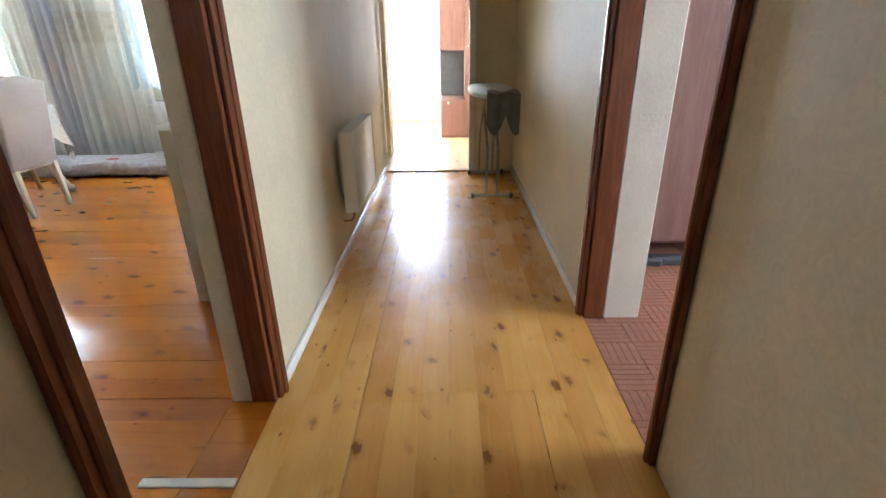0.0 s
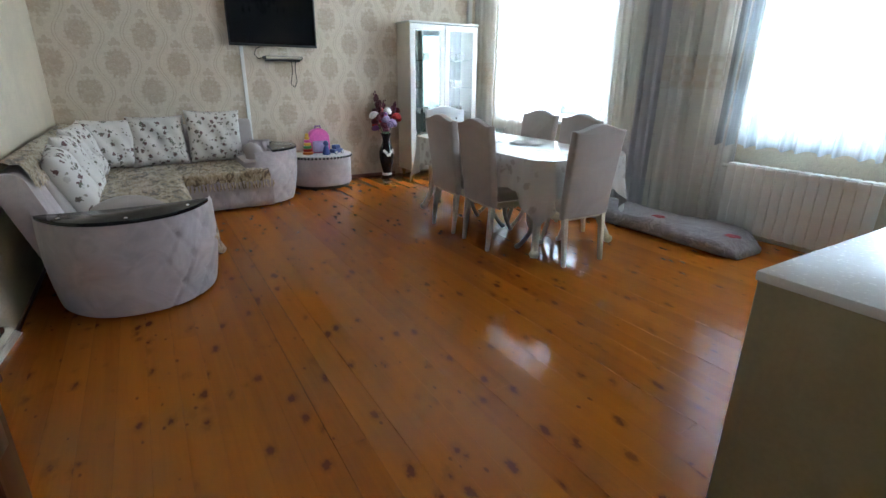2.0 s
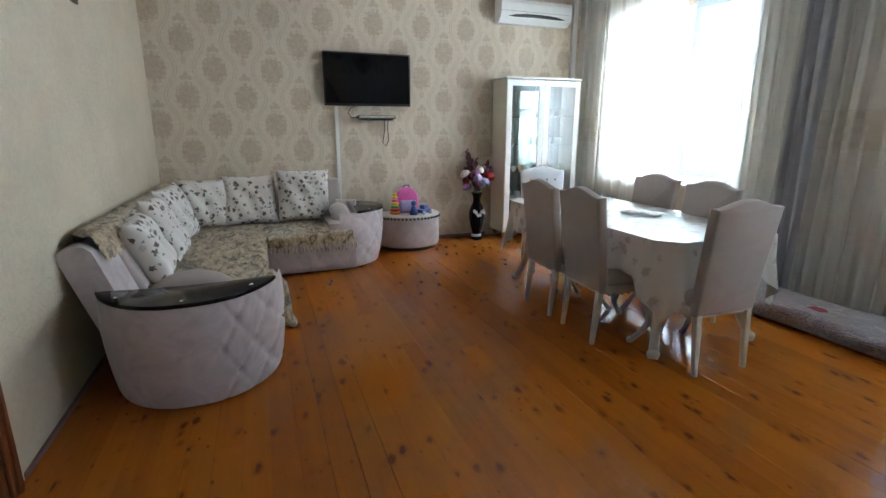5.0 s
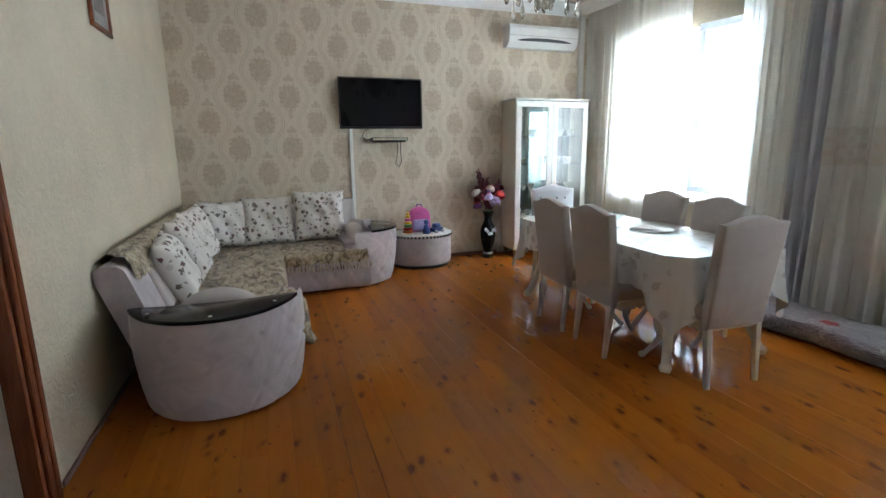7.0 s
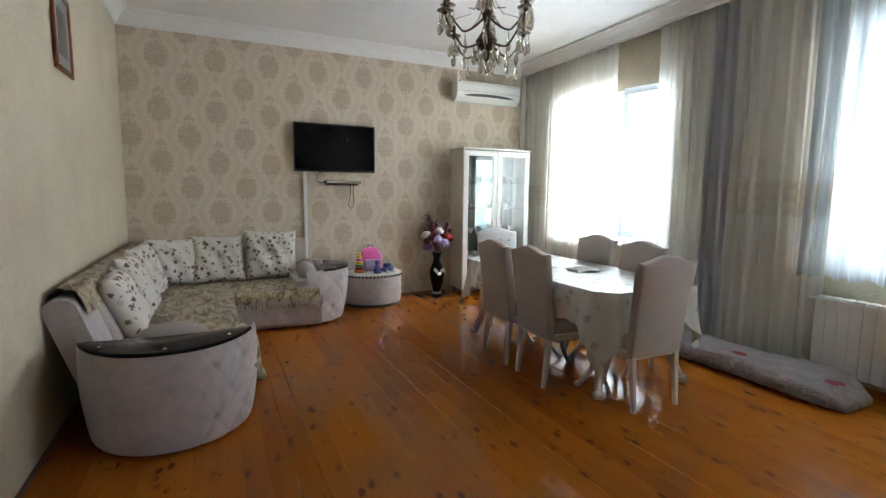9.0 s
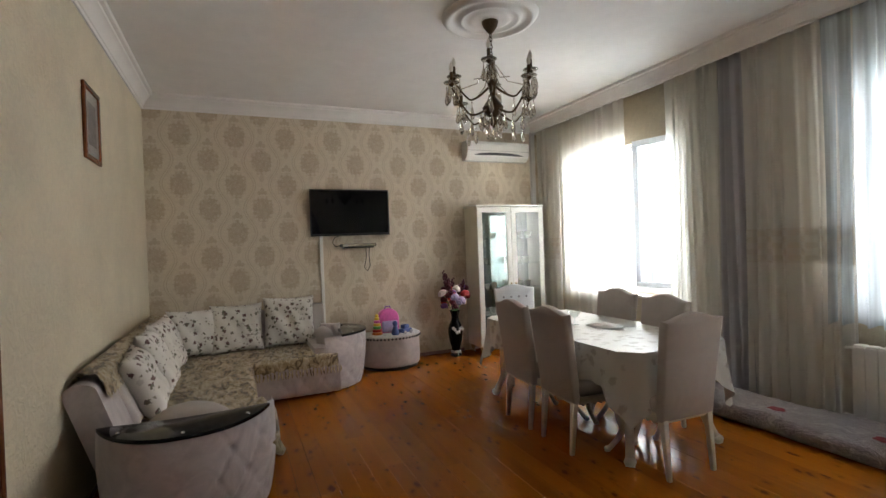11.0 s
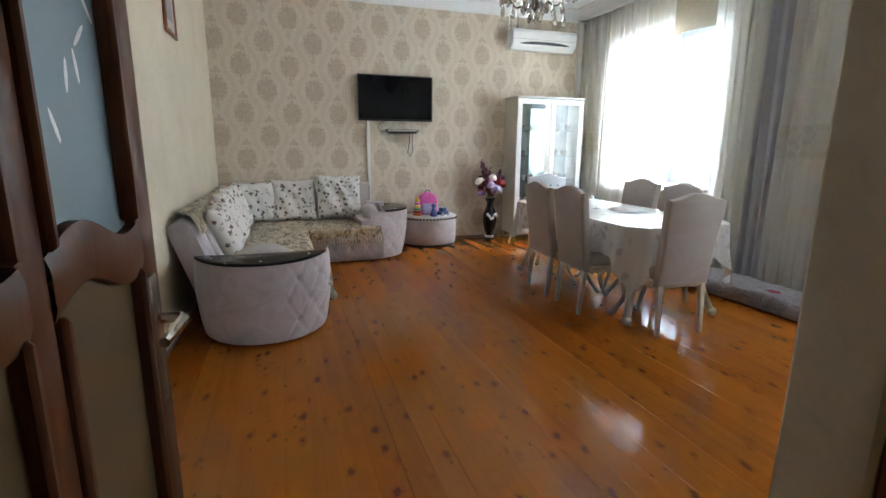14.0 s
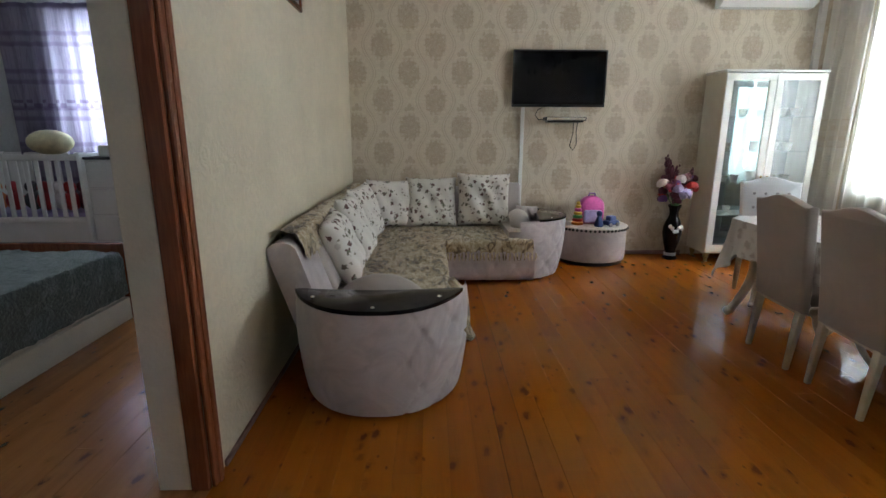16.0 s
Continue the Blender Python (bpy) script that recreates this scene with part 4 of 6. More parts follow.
doll = part("toy_figure", bmesh.new(), "blue")
bm = bmesh.new()
lathe(bm, [(0.045, 0), (0.05, 0.02), (0.03, 0.09), (0.022, 0.11)], 14)
ball(bm, (0, 0, 0.14), 0.034, 12)
bm.to_mesh(doll.data)
bm.free()
smooth_of(doll.data, 60)
doll.matrix_world = pose(-6.82, 4.06, 0.409)
tagged(doll, "small blue and purple plastic toy figure", "toy")
car = thing("toy_car", -6.85, 4.20, 0.409, 30, "dark blue plastic toy car with grey wheels", "toy")
part("body", bx(bx(bmesh.new(), (-0.045, -0.085, 0.015), (0.045, 0.085, 0.065), 0.014, 2), (-0.038, -0.05, 0.06), (0.038, 0.045, 0.115), 0.016, 2), "blue", car)
for sx in (-1, 1):
    for sy in (-0.055, 0.055):
        w = lathe(bmesh.new(), [(0.008, -0.008), (0.022, -0.008), (0.022, 0.008), (0.008, 0.008)], 14)
        w.transform(pose(sx * 0.047, sy, 0.022, 0, 90, 0))
        part("wheel", w, "steel", car)

# floor vase with flowers
vase = thing("floor_vase", -7.02, 4.97, 0, 0, "tall black glossy vase with silver bands holding artificial flowers", "vase")
part("vase_body", lathe(bmesh.new(), [(r_, z_ * 1.18) for r_, z_ in ((0.075, 0), (0.08, 0.015), (0.06, 0.03), (0.05, 0.05), (0.058, 0.09), (0.085, 0.17), (0.10, 0.25), (0.098, 0.31), (0.075, 0.37), (0.052, 0.41), (0.047, 0.45), (0.058, 0.49), (0.075, 0.52), (0.066, 0.52), (0.045, 0.47))], 28), "black_gloss", vase)
part("band", lathe(bmesh.new(), [(0.052, 0.045), (0.064, 0.045), (0.066, 0.072), (0.055, 0.075)], 28), "foil", vase, "silver band")
bm = bmesh.new()
for k in range(7):
    a = radians(-40 + k * 14)
    ball(bm, (0.100 * math.cos(a), 0.100 * math.sin(a), 0.355 + 0.03 * math.cos(k * 1.3)), 0.022, 8, (0.4, 1, 1))
part("relief", bm, "foil", vase, "silver flower relief")


def bloom(c, r, material, seed, n=14):
    rnd = random.Random(seed)
    bm = bmesh.new()
    for k in range(n):
        th, ph = rnd.uniform(0, math.tau), rnd.uniform(-0.3, 1.3)
        d = Vector((math.cos(th) * math.cos(ph), math.sin(th) * math.cos(ph), math.sin(ph)))
        t = bmesh.new()
        bmesh.ops.create_uvsphere(t, u_segments=7, v_segments=5, radius=r * 0.55)
        t.transform(Matrix.Translation(Vector(c) + d * r * 0.62) @ d.to_track_quat("Z", "Y").to_matrix().to_4x4() @ Matrix.Diagonal((1, 0.8, 0.28, 1)))
        merge(bm, t)
    return bm


for k, (c, r, mt) in enumerate((((0.03, -0.17, 0.84), 0.07, "petal_white"), ((0.05, 0.01, 0.90), 0.055, "petal_white"), ((0.02, -0.10, 0.80), 0.06, "red"), ((0.04, 0.14, 0.81), 0.075, "red"), ((0.10, 0.04, 0.74), 0.075, "lilac"), ((0.10, -0.04, 0.80), 0.06, "lilac"), ((0.0, 0.08, 0.89), 0.07, "maroon"), ((-0.02, -0.04, 0.88), 0.06, "red"), ((0.0, 0.17, 0.90), 0.05, "maroon"))):
    part("bloom", bloom(c, r * 1.25, mt, k), mt, vase, smooth=70)
    part("stem", tube(bmesh.new(), [(0, 0, 0.56), (c[0] * 0.5, c[1] * 0.5, 0.68), c], 0.005, 5), "green", vase)
rnd = random.Random(5)
for k in range(22):
    a = rnd.uniform(0, math.tau)
    c = (0.085 * math.cos(a), 0.15 * math.sin(a), rnd.uniform(0.66, 0.92))
    part("bloom", bloom(c, 0.062, "maroon", 40 + k), rnd.choice(("maroon", "maroon", "maroon", "red", "purple", "maroon")), vase, smooth=70)
rnd = random.Random(4)
for k in range(9):
    a, h = rnd.uniform(0, math.tau), rnd.uniform(0.98, 1.16)
    q = Vector((0.10 * math.cos(a), 0.14 * math.sin(a), h))
    bm = bmesh.new()
    tube(bm, [(0, 0, 0.5), (q.x * 0.5, q.y * 0.5, 0.8), q], 0.003, 4)
    for i in range(12):
        p = Vector((q.x * 0.6, q.y * 0.6, 0.86)).lerp(q, i / 11)
        s = 0.040 * (1.1 - i / 16)
        ball(bm, (p.x + rnd.uniform(-0.02, 0.02), p.y + rnd.uniform(-0.02, 0.02), p.z), s, 6, (1, 0.5, 0.9))
    part("spray", bm, "maroon", vase, "dark wine-red feathery spray", 70)

# television, set-top box, cable cover
tv = thing("television", -7.245, 3.64, 1.665, 0, "flat black television hung on the papered wall", "television")
part("body", box((0.005, -0.50, 0.01), (0.05, 0.50, 0.575), 0.012, 2), "black", tv)
part("screen", box((0.048, -0.492, 0.028), (0.054, 0.492, 0.572), 0.002), "tv", tv, "dark glossy screen")
part("bezel", bx(bx(bx(bx(bmesh.new(), (0.046, -0.508, 0.0), (0.060, 0.508, 0.026), 0.004), (0.046, -0.508, 0.573), (0.060, 0.508, 0.586), 0.004), (0.046, -0.508, 0.026), (0.060, -0.493, 0.573), 0.004), (0.046, 0.493, 0.026), (0.060, 0.508, 0.573), 0.004), "black", tv)
shelf = thing("set_top_box", -7.245, 3.70, 1.49, 0, "slim silver-fronted set-top box on a small wall bracket", "set-top box")
part("body", box((0.02, -0.21, 0.03), (0.17, 0.23, 0.068), 0.005), "charcoal", shelf)
part("front", box((0.168, -0.20, 0.035), (0.174, 0.22, 0.063), 0.002), "chrome", shelf, "silver front strip")
part("bracket", bx(bmesh.new(), (0.0, -0.18, 0.012), (0.16, 0.20, 0.029), 0.003), "black", shelf)
part("cable", tube(bmesh.new(), [(0.06, 0.12, 0.03), (0.03, 0.13, -0.1), (0.03, 0.10, -0.24), (0.03, 0.14, -0.29), (0.03, 0.175, -0.22), (0.03, 0.165, -0.08), (0.05, 0.17, 0.03)], 0.005, 6), "black", shelf, "looped black cable")
part("cable", tube(bmesh.new(), [(0.06, -0.2, 0.05), (0.03, -0.26, 0.04), (0.02, -0.30, 0.09), (0.02, -0.27, 0.15), (0.02, -0.22, 0.17)], 0.005, 6), "black", shelf)
duct = part("cable_cover", box((-7.248, 3.245, 0.42), (-7.228, 3.285, 1.665), 0.003), "white")
tagged(duct, "narrow white plastic cable cover below the television", "cable cover")
# air conditioner
ac = thing("air_conditioner", -7.245, 5.77, 2.675, 0, "white split air conditioner high on the papered wall", "air conditioner")
bm = bmesh.new()
prof = [(0.0, 0.0), (0.10, 0.0), (0.165, 0.05), (0.185, 0.11), (0.19, 0.22), (0.17, 0.262), (0.0, 0.268)]
lo = [bm.verts.new((x, -0.5, z)) for x, z in prof]
hi = [bm.verts.new((x, 0.5, z)) for x, z in prof]
for i in range(len(prof)):
    j = (i + 1) % len(prof)
    bm.faces.new((lo[i], lo[j], hi[j], hi[i]))
bm.faces.new(lo)
bm.faces.new(hi[::-1])
part("body", bm, "white", ac, smooth=25)
bm = bmesh.new()
surf(bm, lambda u, v: Vector((0.186 + 0.006 * math.sin(math.pi * v), -0.40 + 0.80 * u, 0.078 + 0.04 * (v - 0.5) * (1 - (2 * u - 1) ** 4 * 0.95) + 0.018 * (1 - (2 * u - 1) ** 2) - 0.008)), 40, 4)
part("louvre", bm, "charcoal", ac, "dark curved air outlet")
part("panel_line", box((0.186, -0.498, 0.128), (0.1925, 0.498, 0.132)), "steel", ac)
pipe = part("pipe_cover", box((-7.248, 6.40, 2.02), (-7.20, 6.47, 3.16), 0.008, 2), "cornice")
tagged(pipe, "white plastic pipe cover running to the ceiling", "pipe cover")

# display cabinet
cab = thing("display_cabinet", -7.02, 5.79, 0, 0, "tall white display cabinet with two glazed doors", "cabinet")
CX0, CX1, CY0, CY1, CZ0, CZ1 = -0.21, 0.165, -0.525, 0.525, 0.10, 2.0
part("side_panel", box((CX0, CY0, CZ0), (CX1, CY0 + 0.022, CZ1), 0.003), "cream", cab)
part("side_panel", box((CX0, CY1 - 0.022, CZ0), (CX1, CY1, CZ1), 0.003), "cream", cab)
part("back_panel", box((CX0, CY0 + 0.022, CZ0), (CX0 + 0.01, CY1 - 0.022, CZ1)), "mirror", cab, "mirrored back")
part("top", box((CX0 - 0.002, CY0 - 0.012, CZ1), (CX1 + 0.028, CY1 + 0.012, CZ1 + 0.025), 0.006, 2), "white", cab)
part("bottom", box((CX0, CY0 + 0.022, CZ0), (CX1, CY1 - 0.022, CZ0 + 0.03), 0.003), "white", cab)
for z in (0.52, 0.86, 1.20, 1.56):
    part("shelf", box((CX0 + 0.012, CY0 + 0.024, z), (CX1 - 0.02, CY1 - 0.024, z + 0.008)), "glass" if z > 0.6 else "white", cab)
for ya, yb, hy in ((CY0, -0.002, -0.035), (0.002, CY1, 0.035)):
    d = part("door", bx(bx(bx(bx(bmesh.new(), (0, ya, 0.12), (0.02, yb, 0.20), 0.004), (0, ya, 1.92), (0.02, yb, 1.99), 0.004), (0, ya, 0.20), (0.02, ya + 0.075, 1.92), 0.004), (0, yb - 0.075, 0.20), (0.02, yb, 1.92), 0.004), "white", cab)
    d.location = (CX1 + 0.002, 0, 0)
    part("pane", box((0.007, ya + 0.07, 0.19), (0.012, yb - 0.07, 1.93)), "glass", d)
    part("handle", ball(bmesh.new(), (0.034, hy, 0.93), 0.013, 10, (1, 1, 2)), "brass", d, "small brass handle")
for sx in (CX0 + 0.05, CX1 - 0.04):
    for sy in (CY0 + 0.05, CY1 - 0.05):
        part("leg", lathe(bmesh.new(), [(0.022, 0), (0.016, 0.02), (0.03, 0.06), (0.035, 0.10)], 12, (sx, sy, 0)), "brass", cab)


def cup(name, x, y, z, s, material, label):
    ob = part(name, lathe(bmesh.new(), [(0.02 * s, 0), (0.024 * s, 0.004), (0.03 * s, 0.03 * s), (0.038 * s, 0.06 * s), (0.034 * s, 0.06 * s), (0.02 * s, 0.008)], 14), material)
    ob.matrix_world = pose(x, y, z)
    return tagged(ob, label, "glassware", "glassware in the cabinet")


for k, (y, z, s, mt) in enumerate(((-0.40, 0.868, 1.3, "white"), (-0.29, 0.868, 1.1, "white"), (-0.18, 0.868, 1.3, "white"), (-0.38, 0.528, 1.5, "foil"), (-0.22, 0.528, 1.2, "white"), (0.20, 1.208, 1.6, "crystal"), (0.36, 1.208, 1.5, "crystal"), (0.22, 0.868, 1.5, "crystal"), (0.38, 0.868, 1.4, "crystal"), (0.24, 1.568, 1.5, "crystal"), (0.40, 1.568, 1.5, "crystal"), (-0.32, 1.208, 1.4, "crystal"), (-0.18, 1.568, 1.4, "crystal"))):
    cup("glass_cup", -7.02 - 0.03, 5.79 + y, z, s, mt, "small cup on a cabinet shelf")


# ---- dining set ----
def cabriole(bm, x, y, h, out, r=0.032):
    ox, oy = out
    pts, rs = [], []
    for i in range(12):
        a = i / 11
        bend = 0.055 * math.sin(a * math.pi * 1.15 + 2.6) * 1.0 + (0.045 * (1 - a) ** 3)
        pts.append((x + ox * bend, y + oy * bend, h * a))
        rs.append(r * (0.62 + 0.65 * a ** 2 + 0.08 * max(0, 0.16 - a) / 0.16))
    tube(bm, pts, rs, 10)
    ball(bm, (x + ox * 0.066, y + oy * 0.066, r * 0.72), r * 0.84, 10, (1.1, 1.1, 0.86))
    return bm


def dining_chair(m, cover="velvet_chair", label="", top=1.0, tufted=False):
    ch = new("dining_chair")
    ch.matrix_world = m
    tagged(ch, label, "chair", "chairs round the dining table")
    # backrest: camel-back outline with thickness, leaning to the rear
    out = []
    hw = 0.215
    for i in range(33):
        s = -1 + 2 * i / 32
        x = hw * s * (1 + 0.10)
        hump = 0.044 * (0.5 + 0.5 * math.cos(min(1, abs(s) / 0.88) * math.pi)) ** 0.8
        out.append((x, top - 0.055 + hump))
    outline = [(-hw, 0.36)] + [(-hw * 1.02, 0.6)] + out + [(hw * 1.02, 0.6), (hw, 0.36)]
    bm = bmesh.new()
    t = bmesh.new()
    prism(t, outline, -0.035, 0.035, None, 0.018)
    for v in t.verts:
        x, z, d = v.co.x, v.co.y, v.co.z
        v.co = Vector((x, d - 0.13 * max(0, z - 0.40) + 0.02, z))
    merge(bm, t)
    b = part("backrest", bm, cover, ch, smooth=50)
    if tufted:
        for zz in (0.62, 0.76, 0.88):
            for k in range(4):
                part("button", ball(bmesh.new(), (-0.135 + k * 0.09, 0.056 - 0.13 * (zz - 0.4), zz), 0.013, 8, (1, 0.5, 1)), "steel", b)
    part("seat", box((-0.225, 0.02, 0.40), (0.225, 0.47, 0.50), 0.035, 3), cover, ch, smooth=50)
    bm = bmesh.new()
    bx(bm, (-0.222, 0.43, 0.345), (0.222, 0.465, 0.402), 0.008)
    for s in (-1, 1):
        bx(bm, (s * 0.205 - 0.015, 0.03, 0.35), (s * 0.205 + 0.015, 0.43, 0.402), 0.008)
    for k in range(7):
        ball(bm, (-0.15 + k * 0.05, 0.455, 0.345), 0.022 if k != 3 else 0.032, 8, (1, 0.5, 0.8))
        for s in (-1, 1):
            ball(bm, (s * 0.205, 0.07 + k * 0.05, 0.348), 0.016, 6, (0.6, 1, 0.8))
    bx(bm, (-0.20, 0.0, 0.345), (0.20, 0.03, 0.40), 0.008)
    part("apron", bm, "ivory_wood", ch, "carved ivory apron")
    for s in (-1, 1):
        part("leg", cabriole(bmesh.new(), s * 0.195, 0.435, 0.36, (s * 0.4, 0.9), 0.026), "ivory_wood", ch)
        lg = bmesh.new()
        t = box((-0.019, -0.019, 0), (0.019, 0.019, 0.40), 0.004)
        for v in t.verts:
            k = 0.72 + 0.45 * v.co.z / 0.4
            v.co = Vector((v.co.x * k + s * 0.185, v.co.y * k + 0.012 - 0.035 * (1 - v.co.z / 0.4), v.co.z))
        merge(lg, t)
        part("leg", lg, "ivory_wood", ch)
    return ch


CH = "taupe velvet dining chair with ivory carved legs pushed to the table"
c1 = dining_chair(pose(-4.52, 4.415, 0, 0, 0, -2), label=CH, top=1.045)
copy_thing(c1, pose(-3.98, 4.405, 0, 0, 0, -3))
copy_thing(c1, pose(-3.235, 4.84, 0, 0, 0, 88))
copy_thing(c1, pose(-4.62, 5.53, 0, 0, 0, 181))
copy_thing(c1, pose(-3.98, 5.44, 0, 0, 0, 177))
dining_chair(pose(-5.84, 5.21, 0, 0, 0, -104), "white_leather", "dining chair with a white button-tufted back at the table's far end", 1.03, True)

table = thing("dining_table", -4.375, 5.01, 0, 0, "ivory dining table on curved carved legs under a cloth", "table")
TL, TW, TC = 1.0, 0.485, 0.12


def octagon(l, w, c):
    return [(-l, -w + c), (-l + c, -w), (l - c, -w), (l, -w + c), (l, w - c), (l - c, w), (-l + c, w), (-l, w - c)]


part("tabletop", prism(bmesh.new(), octagon(TL, TW, TC), 0.73, 0.76, None, 0.006), "ivory_wood", table)
part("apron", box((-0.84, -0.35, 0.64), (0.84, 0.35, 0.729), 0.01), "ivory_wood", table)
for sx in (-1, 1):
    for sy in (-1, 1):
        part("leg", cabriole(bmesh.new(), sx * 0.84, sy * 0.36, 0.72, (sx * 0.8, sy * 0.8), 0.044), "ivory_wood", table, "curved carved leg")

cloth = thing("tablecloth", -4.375, 5.01, 0.76, 0, "pale printed tablecloth hanging in folds over the dining table", "tablecloth")
part("cloth_top", prism(bmesh.new(), octagon(TL + 0.004, TW + 0.004, TC), 0.001, 0.005), "linen", cloth)
edge = octagon(TL + 0.006, TW + 0.006, TC)
seg = [0.0]
for i in range(8):
    a, b = Vector((*edge[i], 0)), Vector((*edge[(i + 1) % 8], 0))
    seg.append(seg[-1] + (b - a).length)


def skirt(u, v):
    d = u * seg[-1]
    i = max(k for k in range(8) if seg[k] <= d + 1e-9)
    f = (d - seg[i]) / (seg[i + 1] - seg[i])
    a, b = Vector((*edge[i], 0)), Vector((*edge[(i + 1) % 8], 0))
    p = a.lerp(b, f)
    n = Vector((p.x / TL ** 1.5, p.y / TW ** 1.5, 0)).normalized()
    corner = max(0.0, 1 - min(abs(abs(p.x) - (TL - TC / 2)) / 0.20, 1)) * max(0.0, 1 - min(abs(abs(p.y) - (TW - TC / 2)) / 0.20, 1))
    drop = 0.25 + 0.25 * corner ** 0.8
    wave = (0.026 * math.sin(d * 21) + 0.012 * math.sin(d * 47 + 1)) * v * (0.7 + 1.6 * corner)
    flare = 0.012 + 0.045 * v * corner + 0.015 * v
    return p + n * (flare * v ** 0.6 + wave) + Vector((0, 0, 0.005 - drop * v - 0.004 * math.sin(d * 33) * v))


part("cloth_skirt", surf(bmesh.new(), skirt, 280, 14, wrap_u=True), "linen", cloth, smooth=70)
dish = part("dessert_glass", lathe(bmesh.new(), [(0.035, 0), (0.034, 0.006), (0.006, 0.012), (0.006, 0.06), (0.03, 0.075), (0.052, 0.11), (0.06, 0.125), (0.054, 0.122), (0.03, 0.083), (0.004, 0.072)], 20), "glass")
dish.matrix_world = pose(-4.46, 4.95, 0.766)
tagged(dish, "stemmed clear glass dish on the dining table", "glass")
napkin = thing("folded_napkins", -4.27, 5.08, 0.766, 0, "small heap of folded white napkins on the table", "napkin")
for k in range(3):
    def fold(u, v, k=k):
        e = (1 - abs(2 * u - 1) ** 4) * (1 - abs(2 * v - 1) ** 4)
        return Vector((-0.13 + 0.26 * u, -0.09 + 0.18 * v, 0.002 + 0.008 * k + e * (0.014 + 0.016 * noise.noise(Vector((u * 4 + k * 3, v * 4, k))))))
    t = surf(bmesh.new(), fold, 18, 14)
    t.transform(pose(0.02 * k, 0.01 * k, 0, 0, 0, 22 * k - 16))
    part("napkin", t, "petal_white", napkin, smooth=70)


# ---- curtains ----
def curtain(name, x0, x1, y, z0, z1, folds, amp, material, label, seed=0, hem=0.0, band=None, nz=26):
    rnd = random.Random(seed)
    ph = [rnd.uniform(0, math.tau) for _ in range(4)]
    L = x1 - x0

    def f(u, v):
        w = u + 0.018 * math.sin(u * folds * 3.1 + ph[0])
        k = 0.55 + 0.45 * v
        fold = math.sin(w * folds * math.tau + ph[1] + 0.5 * math.sin(v * 2 + ph[2]))
        fold = math.copysign(abs(fold) ** 0.75, fold)
        fine = 0.25 * math.sin(w * folds * 2.3 * math.tau + ph[3])
        zz = z1 + (z0 - z1) * v
        if v > 0.999:
            zz += hem * math.sin(w * folds * math.tau + ph[1])
        return Vector((x0 + L * u + 0.012 * math.sin(v * 3 + u * 9), y + amp * (fold + fine) * k, zz))
    root = thing(name, (x0 + x1) / 2, y, z0, 0, label, "curtain", "living room curtains" if y > 3 else "bedroom curtains")
    wpart("panel", surf(bmesh.new(), f, int(folds * 14), nz), material, root, smooth=75)

    def strip(za, zb, out):
        def g(u, v):
            p = f(u, min(0.995, (z1 - (zb + (za - zb) * v)) / (z1 - z0)))
            return p + Vector((0, -out, 0))
        return surf(bmesh.new(), g, int(folds * 14), 3)
    wpart("heading_tape", strip(z1 - 0.07, z1, 0.004), material, root, smooth=75)
    if band:
        wpart("patterned_band", strip(band[0], band[1], 0.005), "drape_band", root, "embroidered band across the drape", 75)
    return root


curtain("drape", -7.16, -6.62, 6.49, 0.06, 3.16, 4, 0.030, "drape_b", "beige drape with a patterned band gathered beside the window", 1, band=(1.25, 1.54))
curtain("net_curtain", -6.64, -5.42, 6.50, 0.10, 3.16, 9, 0.028, "sheer", "thin ivory net curtain drawn across the bright window", 2)
curtain("net_curtain", -4.80, -4.17, 6.49, 0.10, 3.16, 8, 0.025, "sheer", "gathered ivory net curtain beside the open sash", 3)
curtain("drape", -4.24, -3.90, 6.50, 0.06, 3.16, 4.5, 0.045, "drape", "heavy taupe drape hanging in deep folds", 4)
curtain("drape", -3.95, -3.10, 6.49, 0.06, 3.16, 7, 0.04, "drape_b", "beige-grey drape with a dark patterned band", 5, band=(1.25, 1.54))
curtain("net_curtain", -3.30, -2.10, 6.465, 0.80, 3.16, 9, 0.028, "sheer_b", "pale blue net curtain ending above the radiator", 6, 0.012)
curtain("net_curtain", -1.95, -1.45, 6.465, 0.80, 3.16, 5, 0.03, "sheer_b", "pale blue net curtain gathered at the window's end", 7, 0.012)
rail = part("curtain_rail", box((-7.2, 6.45, 3.145), (-1.35, 6.53, 3.164), 0.004), "pvc")
tagged(rail, "white ceiling curtain rail along the window wall", "curtain rail")

# radiator under the second window
rad = thing("sectional_radiator", -2.575, 6.44, 0.09, 0, "white sectional aluminium radiator under the window", "radiator")
sec = None
for k in range(14):
    x = -0.545 + k * 0.078
    if sec is None:
        bm = bmesh.new()
        bx(bm, (0.0012, -0.05, 0.02), (0.0768, -0.036, 0.56), 0.006, 2)
        bx(bm, (0.030, -0.036, 0.02), (0.046, 0.045, 0.57), 0.003)
        bx(bm, (0.0, -0.042, 0.50), (0.077, 0.042, 0.575), 0.014, 2)
        bx(bm, (0.0, -0.03, 0.0), (0.077, 0.03, 0.06), 0.014, 2)
        sec = part("section", bm, "rad", rad)
        sec.location = (x, 0, 0)
    else:
        repeat(sec, "section", rad, pose(x, 0, 0))
part("valve", tube(bmesh.new(), [(-0.545, 0, 0.03), (-0.60, 0, 0.03), (-0.62, 0, 0.03)], [0.014, 0.014, 0.022], 10), "white", rad)
part("valve", tube(bmesh.new(), [(-0.545, 0, 0.54), (-0.59, 0, 0.54), (-0.61, 0, 0.54)], [0.014, 0.014, 0.02], 10), "white", rad)
